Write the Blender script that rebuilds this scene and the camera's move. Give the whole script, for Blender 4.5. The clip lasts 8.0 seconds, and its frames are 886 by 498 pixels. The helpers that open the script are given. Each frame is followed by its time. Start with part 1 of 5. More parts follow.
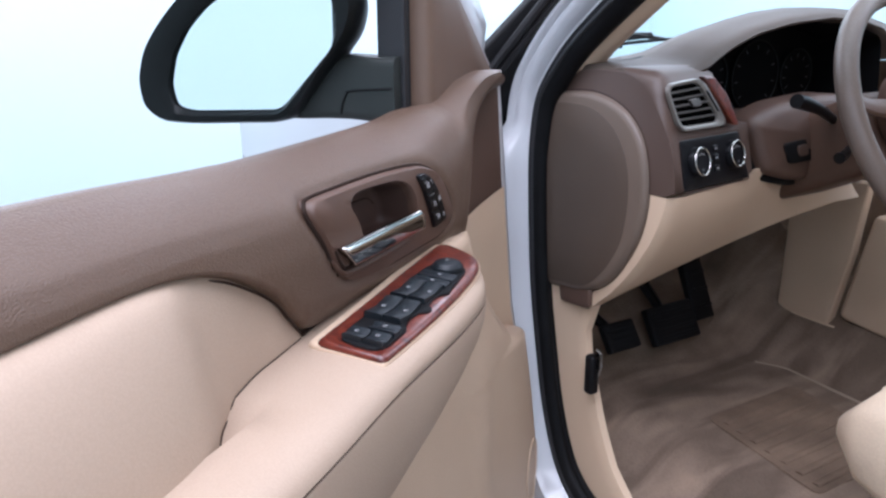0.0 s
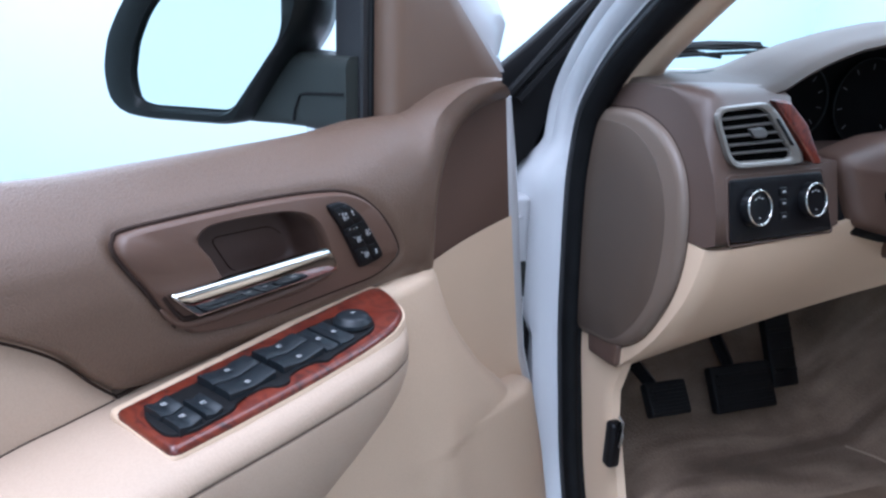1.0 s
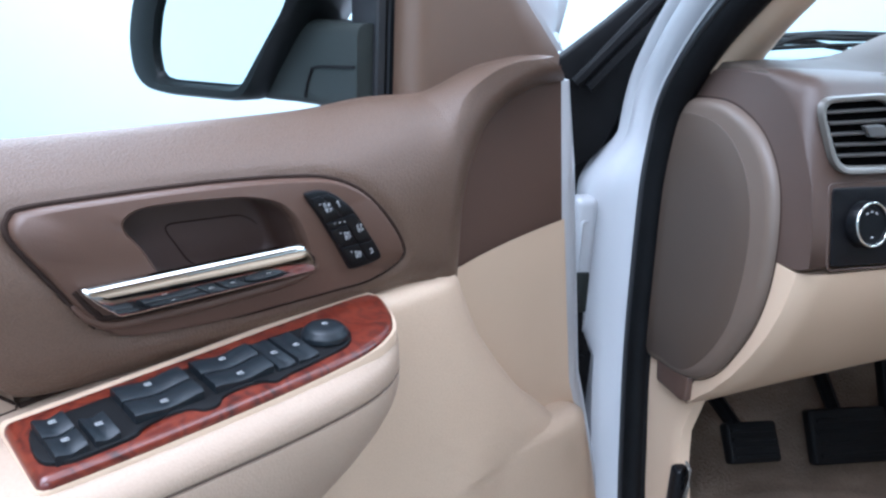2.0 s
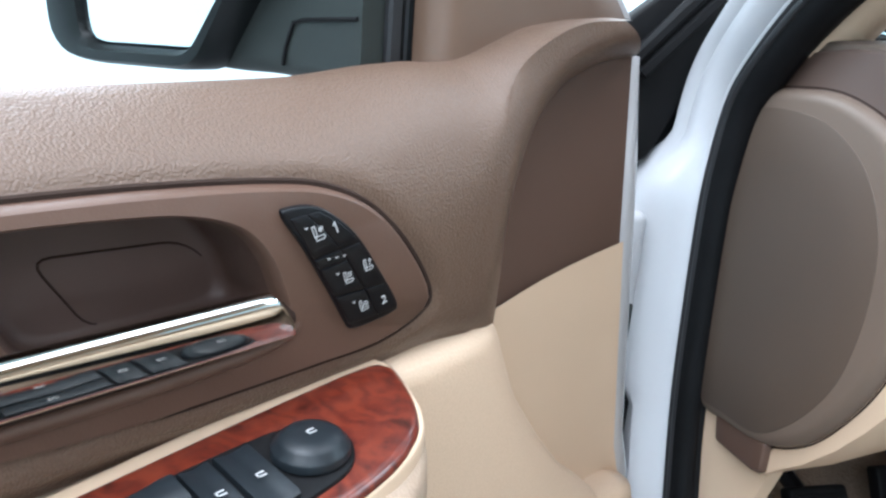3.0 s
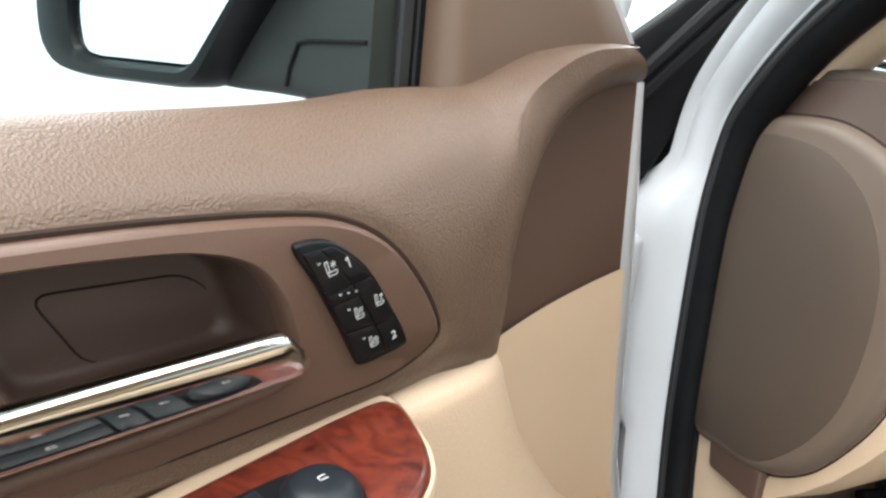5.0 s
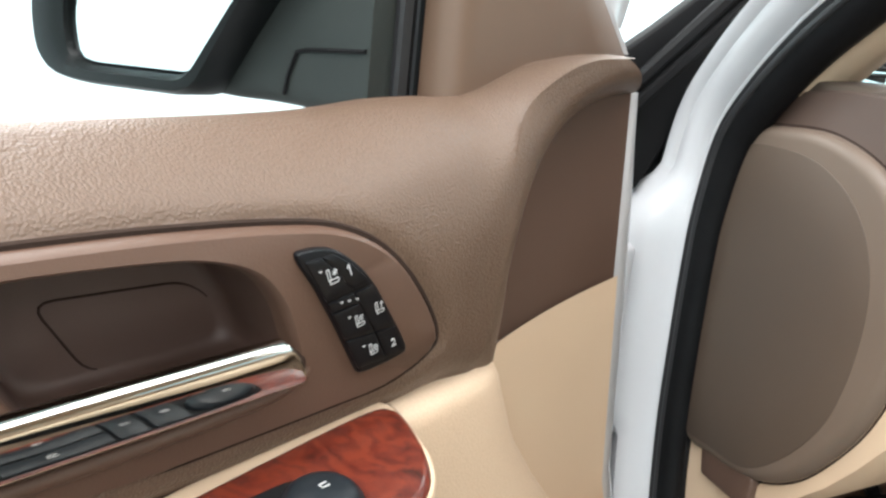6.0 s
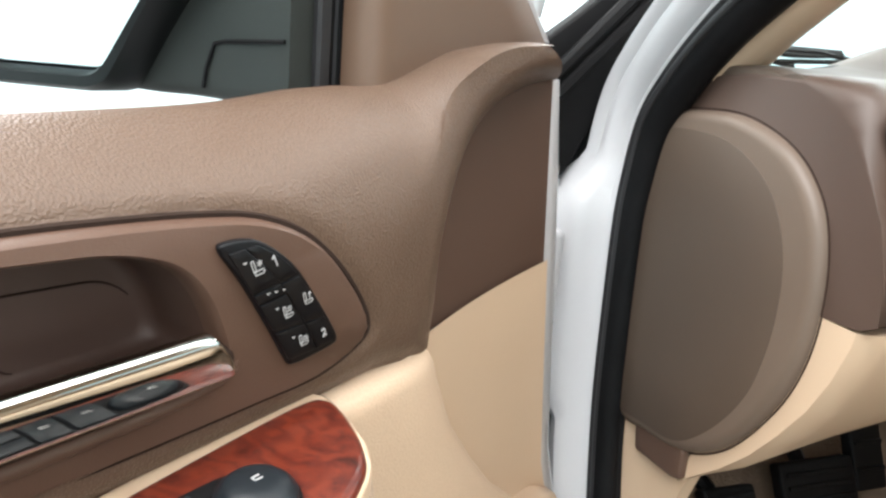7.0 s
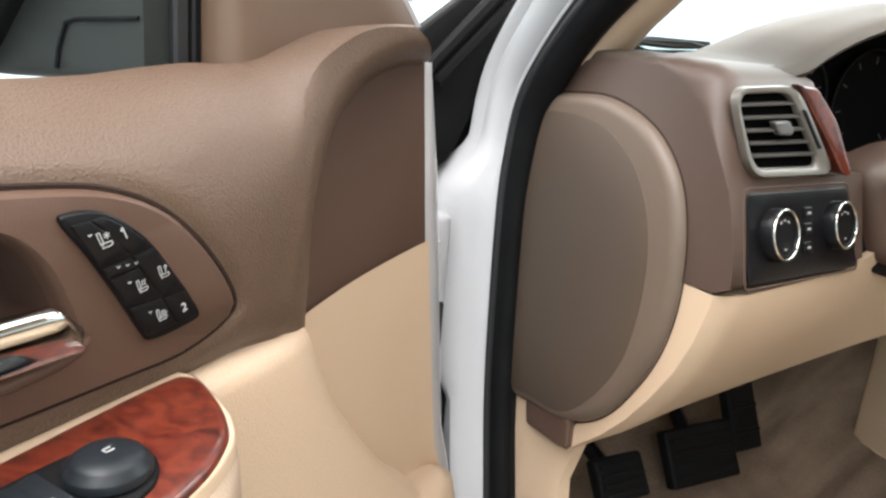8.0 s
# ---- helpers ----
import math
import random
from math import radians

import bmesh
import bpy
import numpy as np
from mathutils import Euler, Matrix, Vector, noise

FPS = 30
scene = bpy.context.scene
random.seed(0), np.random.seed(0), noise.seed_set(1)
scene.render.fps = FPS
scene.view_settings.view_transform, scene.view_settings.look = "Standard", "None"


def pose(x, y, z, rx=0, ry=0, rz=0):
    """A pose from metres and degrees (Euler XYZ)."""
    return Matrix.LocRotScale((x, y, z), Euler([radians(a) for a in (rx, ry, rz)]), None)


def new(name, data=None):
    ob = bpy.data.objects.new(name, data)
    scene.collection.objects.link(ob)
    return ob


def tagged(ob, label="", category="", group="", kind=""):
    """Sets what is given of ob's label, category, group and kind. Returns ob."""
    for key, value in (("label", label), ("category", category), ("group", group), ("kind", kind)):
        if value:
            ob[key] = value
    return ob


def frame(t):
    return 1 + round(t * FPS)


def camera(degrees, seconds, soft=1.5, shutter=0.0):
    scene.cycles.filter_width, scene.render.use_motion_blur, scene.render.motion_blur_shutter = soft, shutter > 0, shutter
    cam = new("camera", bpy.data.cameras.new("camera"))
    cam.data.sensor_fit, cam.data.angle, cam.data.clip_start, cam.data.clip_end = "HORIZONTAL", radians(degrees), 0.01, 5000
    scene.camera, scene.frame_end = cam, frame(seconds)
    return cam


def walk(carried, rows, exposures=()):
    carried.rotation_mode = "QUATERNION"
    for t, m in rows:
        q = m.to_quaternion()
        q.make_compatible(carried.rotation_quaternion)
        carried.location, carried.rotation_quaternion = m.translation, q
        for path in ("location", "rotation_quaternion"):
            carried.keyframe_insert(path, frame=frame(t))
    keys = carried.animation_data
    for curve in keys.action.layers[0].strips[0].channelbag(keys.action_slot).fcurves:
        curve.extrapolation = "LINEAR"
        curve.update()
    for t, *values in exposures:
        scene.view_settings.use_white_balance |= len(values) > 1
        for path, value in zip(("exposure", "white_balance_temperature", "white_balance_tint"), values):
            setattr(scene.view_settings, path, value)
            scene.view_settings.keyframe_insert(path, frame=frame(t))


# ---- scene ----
cam = camera(63.0, 8.0, soft=2.5)
# seconds, place in metres, turn in degrees; the car points along +y
ROWS = [
    (0.0, -0.292, 0.150, 1.293, 72.96, 0.45, -29.95),
    (0.5, -0.190, 0.180, 1.301, 73.58, -1.58, -23.43),
    (1.0, -0.058, 0.212, 1.296, 72.54, -1.87, -18.24),
    (1.5, 0.033, 0.222, 1.293, 72.65, -1.67, -10.82),
    (1.7, 0.046, 0.242, 1.285, 72.41, -2.22, -8.94),
    (3.0, 0.039, 0.484, 1.230, 72.48, -4.12, -10.9),
    (3.5, 0.048, 0.513, 1.238, 73.21, -4.92, -10.68),
    (4.0, 0.057, 0.515, 1.233, 73.19, -5.60, -10.90),
    (4.5, 0.038, 0.502, 1.235, 73.12, -5.25, -11.72),
    (6.0, 0.021, 0.499, 1.237, 73.98, -5.80, -12.98),
    (6.5, 0.020, 0.500, 1.235, 74.04, -5.07, -14.44),
    (7.0, 0.025, 0.495, 1.234, 74.12, -4.93, -18.4),
    (7.5, 0.041, 0.476, 1.232, 74.71, -4.59, -21.83),
    (8.0, 0.043, 0.475, 1.224, 74.73, -4.73, -25.83),
]
EXPOSURES = [(0.0, -0.5, 5550, 21), (0.5, -0.4, 5200, 18), (1.7, -0.13, 5050, 14), (3.0, 0.2, 5500, 9), (3.5, 0.22, 5950, 9), (6.5, 0.24, 6350, 10), (8.0, 0.2, 6500, 13)]
walk(cam, [(t, pose(x, y, z, rx, ry, rz)) for t, x, y, z, rx, ry, rz in ROWS], EXPOSURES)

# ---- light: a white photo booth under long ceiling panels added for light ----
world = bpy.data.worlds.new("world")
scene.world = world
world.use_nodes = True
world.node_tree.nodes["Background"].inputs["Color"].default_value = (0.9, 0.95, 1.0, 1)
world.node_tree.nodes["Background"].inputs["Strength"].default_value = 0.05
LAMP_WATTS = 175.0


# ---- materials ----
def base_mat(name, colour, rough=0.5, metal=0.0, coat=0.0, spec=0.5):
    m = bpy.data.materials.new(name)
    m.use_nodes = True
    b = m.node_tree.nodes["Principled BSDF"]
    b.inputs["Base Color"].default_value = (*colour, 1)
    b.inputs["Roughness"].default_value = rough
    b.inputs["Metallic"].default_value = metal
    b.inputs["Coat Weight"].default_value = coat
    b.inputs["Coat Roughness"].default_value = 0.06
    b.inputs["Specular IOR Level"].default_value = spec
    return m, m.node_tree.nodes, m.node_tree.links, b


def mottled(name, colour, rough=0.5, amount=0.12, scale=14.0, fine=350.0, bump=0.05, dist=0.0006, coat=0.0, spec=0.5, cells=0.0, cell_bump=0.0):
    """A surface with broad and fine variation, and a fine relief of noise or of leather cells."""
    m, n, l, b = base_mat(name, colour, rough, 0.0, coat, spec)
    co = n.new("ShaderNodeTexCoord")
    wide = n.new("ShaderNodeTexNoise")
    wide.inputs["Scale"].default_value = scale
    wide.inputs["Detail"].default_value = 5
    tiny = n.new("ShaderNodeTexNoise")
    tiny.inputs["Scale"].default_value = fine
    tiny.inputs["Detail"].default_value = 3
    l.new(co.outputs["Object"], wide.inputs["Vector"])
    l.new(co.outputs["Object"], tiny.inputs["Vector"])
    add = n.new("ShaderNodeMath")
    add.operation = "MULTIPLY_ADD"
    l.new(tiny.outputs["Fac"], add.inputs[0])
    add.inputs[1].default_value = 0.35
    l.new(wide.outputs["Fac"], add.inputs[2])
    ramp = n.new("ShaderNodeMapRange")
    ramp.inputs["From Min"].default_value = 0.4
    ramp.inputs["From Max"].default_value = 0.95
    ramp.inputs["To Min"].default_value = 1 - amount
    ramp.inputs["To Max"].default_value = 1 + amount
    l.new(add.outputs[0], ramp.inputs["Value"])
    mul = n.new("ShaderNodeVectorMath")
    mul.operation = "SCALE"
    mul.inputs[0].default_value = colour
    l.new(ramp.outputs[0], mul.inputs["Scale"])
    l.new(mul.outputs[0], b.inputs["Base Color"])
    rr = n.new("ShaderNodeMapRange")
    rr.inputs["To Min"].default_value = max(0.02, rough - 0.06)
    rr.inputs["To Max"].default_value = min(1.0, rough + 0.06)
    l.new(wide.outputs["Fac"], rr.inputs["Value"])
    l.new(rr.outputs[0], b.inputs["Roughness"])
    bp = n.new("ShaderNodeBump")
    bp.inputs["Strength"].default_value = bump
    bp.inputs["Distance"].default_value = dist
    l.new(tiny.outputs["Fac"], bp.inputs["Height"])
    if cells:
        v = n.new("ShaderNodeTexVoronoi")
        v.feature = "SMOOTH_F1"
        v.inputs["Scale"].default_value = cells
        v.inputs["Smoothness"].default_value = 0.35
        warp = n.new("ShaderNodeVectorMath")
        warp.operation = "MULTIPLY_ADD"
        nz = n.new("ShaderNodeTexNoise")
        nz.inputs["Scale"].default_value = cells * 0.4
        l.new(co.outputs["Object"], nz.inputs["Vector"])
        l.new(nz.outputs["Color"], warp.inputs[0])
        warp.inputs[1].default_value = (0.0011, 0.0011, 0.0007)
        l.new(co.outputs["Object"], warp.inputs[2])
        l.new(warp.outputs[0], v.inputs["Vector"])
        b2 = n.new("ShaderNodeBump")
        b2.invert = True
        b2.inputs["Strength"].default_value = cell_bump
        b2.inputs["Distance"].default_value = 0.0008
        l.new(v.outputs["Distance"], b2.inputs["Height"])
        # Colour darkens towards cell edges, so the grain's shading is painted in.
        crease_shade = n.new("ShaderNodeMapRange")
        crease_shade.inputs["From Max"].default_value = 0.7
        crease_shade.inputs["To Min"].default_value = 1 + 0.14 * cell_bump
        crease_shade.inputs["To Max"].default_value = 1 - 0.22 * cell_bump
        l.new(v.outputs["Distance"], crease_shade.inputs["Value"])
        both = n.new("ShaderNodeMath")
        both.operation = "MULTIPLY"
        l.new(ramp.outputs[0], both.inputs[0])
        l.new(crease_shade.outputs[0], both.inputs[1])
        l.new(both.outputs[0], mul.inputs["Scale"])
        l.new(bp.outputs[0], b2.inputs["Normal"])
        bp = b2
    l.new(bp.outputs[0], b.inputs["Normal"])
    return m


def brushed(name, colour):
    """Carpet pile with the light and dark strokes that a vacuum nozzle leaves."""
    m = mottled(name, colour, 0.95, 0.3, 9, 260, 0.9, 0.004, spec=0.1)
    n, l = m.node_tree.nodes, m.node_tree.links
    b = n["Principled BSDF"]
    flat = b.inputs["Base Color"].links[0].from_socket
    co = n.new("ShaderNodeTexCoord")
    turn = n.new("ShaderNodeMapping")
    turn.inputs["Rotation"].default_value = (0, 0, radians(38))
    turn.inputs["Scale"].default_value = (3.2, 13.0, 3.0)
    l.new(co.outputs["Object"], turn.inputs["Vector"])
    stroke = n.new("ShaderNodeTexNoise")
    stroke.inputs["Scale"].default_value = 1.0
    stroke.inputs["Detail"].default_value = 2
    stroke.inputs["Distortion"].default_value = 0.8
    l.new(turn.outputs[0], stroke.inputs["Vector"])
    gain = n.new("ShaderNodeMapRange")
    gain.inputs["From Min"].default_value = 0.38
    gain.inputs["From Max"].default_value = 0.68
    gain.inputs["To Min"].default_value = 0.8
    gain.inputs["To Max"].default_value = 1.6
    l.new(stroke.outputs["Fac"], gain.inputs["Value"])
    mul = n.new("ShaderNodeVectorMath")
    mul.operation = "SCALE"
    l.new(flat, mul.inputs[0])
    l.new(gain.outputs[0], mul.inputs["Scale"])
    l.new(mul.outputs[0], b.inputs["Base Color"])
    return m


BROWN = mottled("brown_grained_vinyl", (0.104, 0.064, 0.042), 0.45, 0.07, 9, 500, 0.1, 0.0005, spec=0.5, cells=780, cell_bump=0.48)
# Bars in these two colours stand in for the shade in gaps and seams.
GROOVE = mottled("groove_shadow_brown", (0.03, 0.02, 0.016), 0.9, 0.1, 10, 400, 0.02, 0.0002, spec=0.05)
SEAM = mottled("beige_seam_shadow", (0.12, 0.09, 0.07), 0.9, 0.1, 10, 400, 0.02, 0.0002, spec=0.05)
BROWN_PLAIN = mottled("brown_moulded_plastic", (0.082, 0.044, 0.0285), 0.5, 0.05, 10, 900, 0.2, 0.0005)
BROWN_SAIL = mottled("brown_sail_plastic", (0.122, 0.077, 0.052), 0.45, 0.05, 10, 900, 0.08, 0.0004)
BROWN_DARK = mottled("dark_brown_plastic", (0.077, 0.043, 0.0295), 0.55, 0.05, 10, 900, 0.08, 0.0004)
DASH_BROWN = mottled("dashboard_brown_plastic", (0.072, 0.045, 0.034), 0.5, 0.06, 10, 800, 0.1, 0.0005)
# Lighter copy of DASH_BROWN; sky light on the pad is in the colour.
DASH_SKYLIT = mottled("skylit_dashboard_brown", (0.08, 0.0605, 0.0475), 0.6, 0.06, 8, 700, 0.15, 0.0006, spec=0.35)
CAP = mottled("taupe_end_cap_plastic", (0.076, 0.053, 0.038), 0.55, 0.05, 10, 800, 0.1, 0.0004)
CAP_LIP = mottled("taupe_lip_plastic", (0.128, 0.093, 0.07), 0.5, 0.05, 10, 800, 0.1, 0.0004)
BEIGE = mottled("beige_grained_vinyl", (0.54, 0.402, 0.283), 0.5, 0.045, 7, 600, 0.1, 0.0005, cells=640, cell_bump=0.2)
# Door beige darkened to stand in for weaker light on insert and armrest.
BEIGE_DIM = mottled("dimmed_beige_vinyl", (0.385, 0.288, 0.212), 0.54, 0.05, 7, 600, 0.1, 0.0005, spec=0.35, cells=640, cell_bump=0.2)
BEIGE_PLAIN = mottled("beige_moulded_plastic", (0.55, 0.41, 0.288), 0.5, 0.04, 8, 800, 0.06, 0.0004, spec=0.35)
PAINT = mottled("white_car_paint", (0.5, 0.5, 0.515), 0.3, 0.02, 6, 200, 0.01, 0.0003, coat=0.6)
RUBBER = mottled("black_rubber_seal", (0.006, 0.006, 0.0065), 0.5, 0.25, 30, 400, 0.1, 0.0006, spec=0.1)
BLACK = mottled("black_satin_plastic", (0.005, 0.005, 0.006), 0.34, 0.2, 20, 600, 0.08, 0.0004, spec=0.2)
BLACK_SOFT = mottled("black_matt_plastic", (0.006, 0.006, 0.0065), 0.6, 0.2, 20, 600, 0.1, 0.0004, spec=0.14)
SWITCH = mottled("blue_grey_switch_plastic", (0.009, 0.0118, 0.0145), 0.4, 0.15, 20, 700, 0.06, 0.0003, spec=0.3)
MIRROR_PLASTIC = mottled("charcoal_grained_plastic", (0.022, 0.0255, 0.0235), 0.5, 0.15, 20, 900, 0.25, 0.0005, spec=0.22)
CHANNEL = mottled("grey_rubber_channel", (0.018, 0.018, 0.0195), 0.45, 0.15, 30, 500, 0.1, 0.0004, spec=0.35)
HOUSING = mottled("black_grained_plastic", (0.0045, 0.0055, 0.0055), 0.42, 0.15, 20, 900, 0.2, 0.0005, spec=0.16)
# Bezel brown made darker: the recess's shade is put into this colour.
CUP_SHADE = mottled("shaded_cup_brown", (0.064, 0.036, 0.027), 0.55, 0.05, 10, 900, 0.08, 0.0004)
CARPET = brushed("taupe_carpet", (0.142, 0.103, 0.075))
SEAT_LEATHER = mottled("cream_seat_leather", (0.6, 0.47, 0.34), 0.5, 0.05, 8, 500, 0.1, 0.0006, cells=300, cell_bump=0.25)
SILVER = base_mat("silver_painted_plastic", (0.16, 0.146, 0.128), 0.38, 0.3)[0]
CHROME = base_mat("polished_chrome", (0.58, 0.565, 0.535), 0.06, 1.0)[0]
GLASS_MIRROR = base_mat("mirror_glass", (0.86, 0.93, 0.93), 0.01, 1.0)[0]
ICON = base_mat("white_print", (0.4, 0.4, 0.4), 0.6)[0]
BOOTH = mottled("white_booth_paint", (0.575, 0.69, 0.71), 0.7, 0.015, 0.6, 20, 0.02, 0.002)
CONCRETE = mottled("grey_sealed_concrete", (0.15, 0.15, 0.147), 0.45, 0.15, 1.2, 40, 0.1, 0.002)
BOOTH_TRIM = mottled("grey_booth_trim", (0.2, 0.22, 0.23), 0.6, 0.1, 2, 60, 0.05, 0.002)


def wood_mat():
    m, n, l, b = base_mat("red_burl_wood", (0.2, 0.04, 0.015), 0.3, 0, 0.28)
    co = n.new("ShaderNodeTexCoord")
    a = n.new("ShaderNodeTexNoise")
    a.inputs["Scale"].default_value = 85
    a.inputs["Detail"].default_value = 6
    a.inputs["Distortion"].default_value = 1.1
    l.new(co.outputs["Object"], a.inputs["Vector"])
    w = n.new("ShaderNodeTexWave")
    w.inputs["Scale"].default_value = 24
    w.inputs["Distortion"].default_value = 14
    w.inputs["Detail"].default_value = 4
    w.inputs["Detail Scale"].default_value = 2.2
    l.new(co.outputs["Object"], w.inputs["Vector"])
    mx = n.new("ShaderNodeMath")
    mx.operation = "MULTIPLY_ADD"
    mx.inputs[1].default_value = 0.4
    l.new(w.outputs["Fac"], mx.inputs[0])
    l.new(a.outputs["Fac"], mx.inputs[2])
    r = n.new("ShaderNodeValToRGB")
    e = r.color_ramp.elements
    e[0].position, e[0].color = 0.3, (0.022, 0.005, 0.003, 1)
    e[1].position, e[1].color = 0.95, (0.125, 0.0205, 0.009, 1)
    k = r.color_ramp.elements.new(0.52)
    k.color = (0.075, 0.011, 0.006, 1)
    l.new(mx.outputs[0], r.inputs["Fac"])
    l.new(r.outputs["Color"], b.inputs["Base Color"])
    return m


WOOD = wood_mat()


def glass_mat():
    m = bpy.data.materials.new("windscreen_glass")
    m.use_nodes = True
    n, l = m.node_tree.nodes, m.node_tree.links
    n.clear()
    o = n.new("ShaderNodeOutputMaterial")
    t = n.new("ShaderNodeBsdfTransparent")
    t.inputs["Color"].default_value = (0.86, 0.96, 0.96, 1)
    g = n.new("ShaderNodeBsdfGlossy")
    g.inputs["Roughness"].default_value = 0.01
    mix = n.new("ShaderNodeMixShader")
    mix.inputs[0].default_value = 0.06
    l.new(t.outputs[0], mix.inputs[1])
    l.new(g.outputs[0], mix.inputs[2])
    l.new(mix.outputs[0], o.inputs["Surface"])
    return m


GLASS = glass_mat()


def lamp_mat():
    m, n, l, b = base_mat("lamp_diffuser", (0.9, 0.9, 0.9), 0.5)
    b.inputs["Emission Color"].default_value = (1, 0.98, 0.95, 1)
    b.inputs["Emission Strength"].default_value = 2.5
    return m


LAMP_GLOW = lamp_mat()


# ---- building helpers ----
def smooth(bm, angle=35):
    for f in bm.faces:
        f.smooth = True
    for e in bm.edges:
        if len(e.link_faces) == 2 and e.calc_face_angle(0) > radians(angle):
            e.smooth = False


def part(name, bm, material, parent=None, label="", angle=35, m=None):
    """Links a bmesh as one mesh object under a thing or a part."""
    bmesh.ops.recalc_face_normals(bm, faces=bm.faces)
    smooth(bm, angle)
    me = bpy.data.meshes.new(name)
    bm.to_mesh(me)
    bm.free()
    me.materials.append(material)
    ob = new(name, me)
    ob.parent = parent
    if m is not None:
        ob.matrix_basis = m
    if label:
        ob["label"] = label
    return ob


def thing(name, label, category, m=None, group="", kind=""):
    ob = new(name)
    ob.empty_display_size = 0.05
    if m is not None:
        ob.matrix_basis = m
    return tagged(ob, label, category, group, kind)


def curve(points, count, closed=False):
    """Points along a smooth line through the given ones, at even steps of their parameter."""
    p = [np.array(q, float) for q in points]
    n = len(p)
    out = []
    span = n if closed else n - 1
    total = count if closed else count - 1
    for i in range(count):
        s = span * i / total
        k = min(int(s), span - 1)
        f = s - k
        if closed:
            a, b, c, d = p[(k - 1) % n], p[k % n], p[(k + 1) % n], p[(k + 2) % n]
        else:
            a, b, c, d = p[max(k - 1, 0)], p[k], p[k + 1], p[min(k + 2, n - 1)]
        t1, t2 = (c - a) * 0.5, (d - b) * 0.5
        h = f * f * (3 - 2 * f)
        out.append((1 - h) * b + h * c + (f ** 3 - 2 * f * f + f) * t1 + (f ** 3 - f * f) * t2)
    return out


def value(x, xs, ys):
    """A smooth-ish table lookup."""
    return float(np.interp(x, xs, ys))


def grid(rows, ring=False, caps=False):
    """A sheet over rows of points; ring closes each row on itself; caps closes the ends."""
    bm = bmesh.new()
    vs = [[bm.verts.new(p) for p in row] for row in rows]
    for a, b in zip(vs, vs[1:]):
        n = len(a)
        for i in range(n if ring else n - 1):
            j = (i + 1) % n
            try:
                bm.faces.new((a[i], a[j], b[j], b[i]))
            except ValueError:
                pass
    if caps:
        bm.faces.new(vs[0])
        bm.faces.new(vs[-1])
    return bm


def tube(path, radius, sides=10, flat=1.0):
    """A round bar along a path; radius may be a list."""
    p = [Vector(q) for q in path]
    rows = []
    up = Vector((0.13, 0.21, 0.97))
    for i, q in enumerate(p):
        d = (p[min(i + 1, len(p) - 1)] - p[max(i - 1, 0)]).normalized()
        a = d.cross(up).normalized()
        b = d.cross(a)
        r = radius[i] if isinstance(radius, (list, tuple)) else radius
        rows.append([q + a * (r * math.cos(k * 2 * math.pi / sides)) + b * (r * flat * math.sin(k * 2 * math.pi / sides)) for k in range(sides)])
    return grid(rows, ring=True, caps=True)


def ring_tube(path, radius, sides=14):
    """A round bar along a closed path."""
    p = [Vector(q) for q in path]
    n = len(p)
    bm = bmesh.new()
    nrm = Vector((0, 0, 0))
    for i in range(n):
        nrm += (p[i] - p[0]).cross(p[(i + 1) % n] - p[0])
    nrm.normalize()
    rings = []
    for i in range(n):
        d = (p[(i + 1) % n] - p[i - 1]).normalized()
        a = d.cross(nrm).normalized()
        rings.append([bm.verts.new(p[i] + a * (radius * math.cos(k * 2 * math.pi / sides)) + nrm * (radius * math.sin(k * 2 * math.pi / sides))) for k in range(sides)])
    for i in range(n):
        a, b = rings[i], rings[(i + 1) % n]
        for k in range(sides):
            bm.faces.new((a[k], a[(k + 1) % sides], b[(k + 1) % sides], b[k]))
    return bm


def box(x0, x1, y0, y1, z0, z1, bevel=0.0, segments=2):
    bm = bmesh.new()
    bmesh.ops.create_cube(bm, size=1.0)
    for v in bm.verts:
        v.co = Vector(((x0 + x1) / 2 + v.co.x * (x1 - x0), (y0 + y1) / 2 + v.co.y * (y1 - y0), (z0 + z1) / 2 + v.co.z * (z1 - z0)))
    if bevel:
        bmesh.ops.bevel(bm, geom=bm.edges[:], offset=bevel, segments=segments, affect="EDGES", profile=0.5)
    return bm


def plate(outline, to_world, back, front, round_=0.0, steps=3, dome=0.0):
    """A plate over a closed outline of (a, b) pairs; to_world(a, b, depth) gives its points; its front edge is rounded."""
    c = np.mean(np.array(outline), axis=0)
    rows = [[to_world(a, b, back) for a, b in outline]]
    pts = np.array(outline, float)
    n = len(pts)
    tang = np.roll(pts, -1, 0) - np.roll(pts, 1, 0)
    tang /= np.maximum(np.linalg.norm(tang, axis=1, keepdims=True), 1e-9)
    nor = np.stack([tang[:, 1], -tang[:, 0]], 1)
    if np.sum(nor * (pts - c)) < 0:
        nor = -nor
    if round_:
        for k in range(steps + 1):
            f = k / steps * math.pi / 2
            q = pts - nor * round_ * (1 - math.cos(f))
            d = front - round_ + round_ * math.sin(f)
            rows.append([to_world(a, b, d) for a, b in q])
    else:
        q = pts
        rows.append([to_world(a, b, front) for a, b in q])
    for s in (0.66, 0.33):
        rows.append([to_world(*(c + (p - c) * s), front + dome * (1 - s * s)) for p in q])
    bm = grid(rows, ring=True)
    mid = bm.verts.new(to_world(*c, front + dome))
    bm.verts.ensure_lookup_table()
    last = [bm.verts[i] for i in range((len(rows) - 1) * n, len(rows) * n)]
    for i in range(n):
        bm.faces.new((last[i], last[(i + 1) % n], mid))
    bm.faces.new([bm.verts[i] for i in range(n)])
    return bm


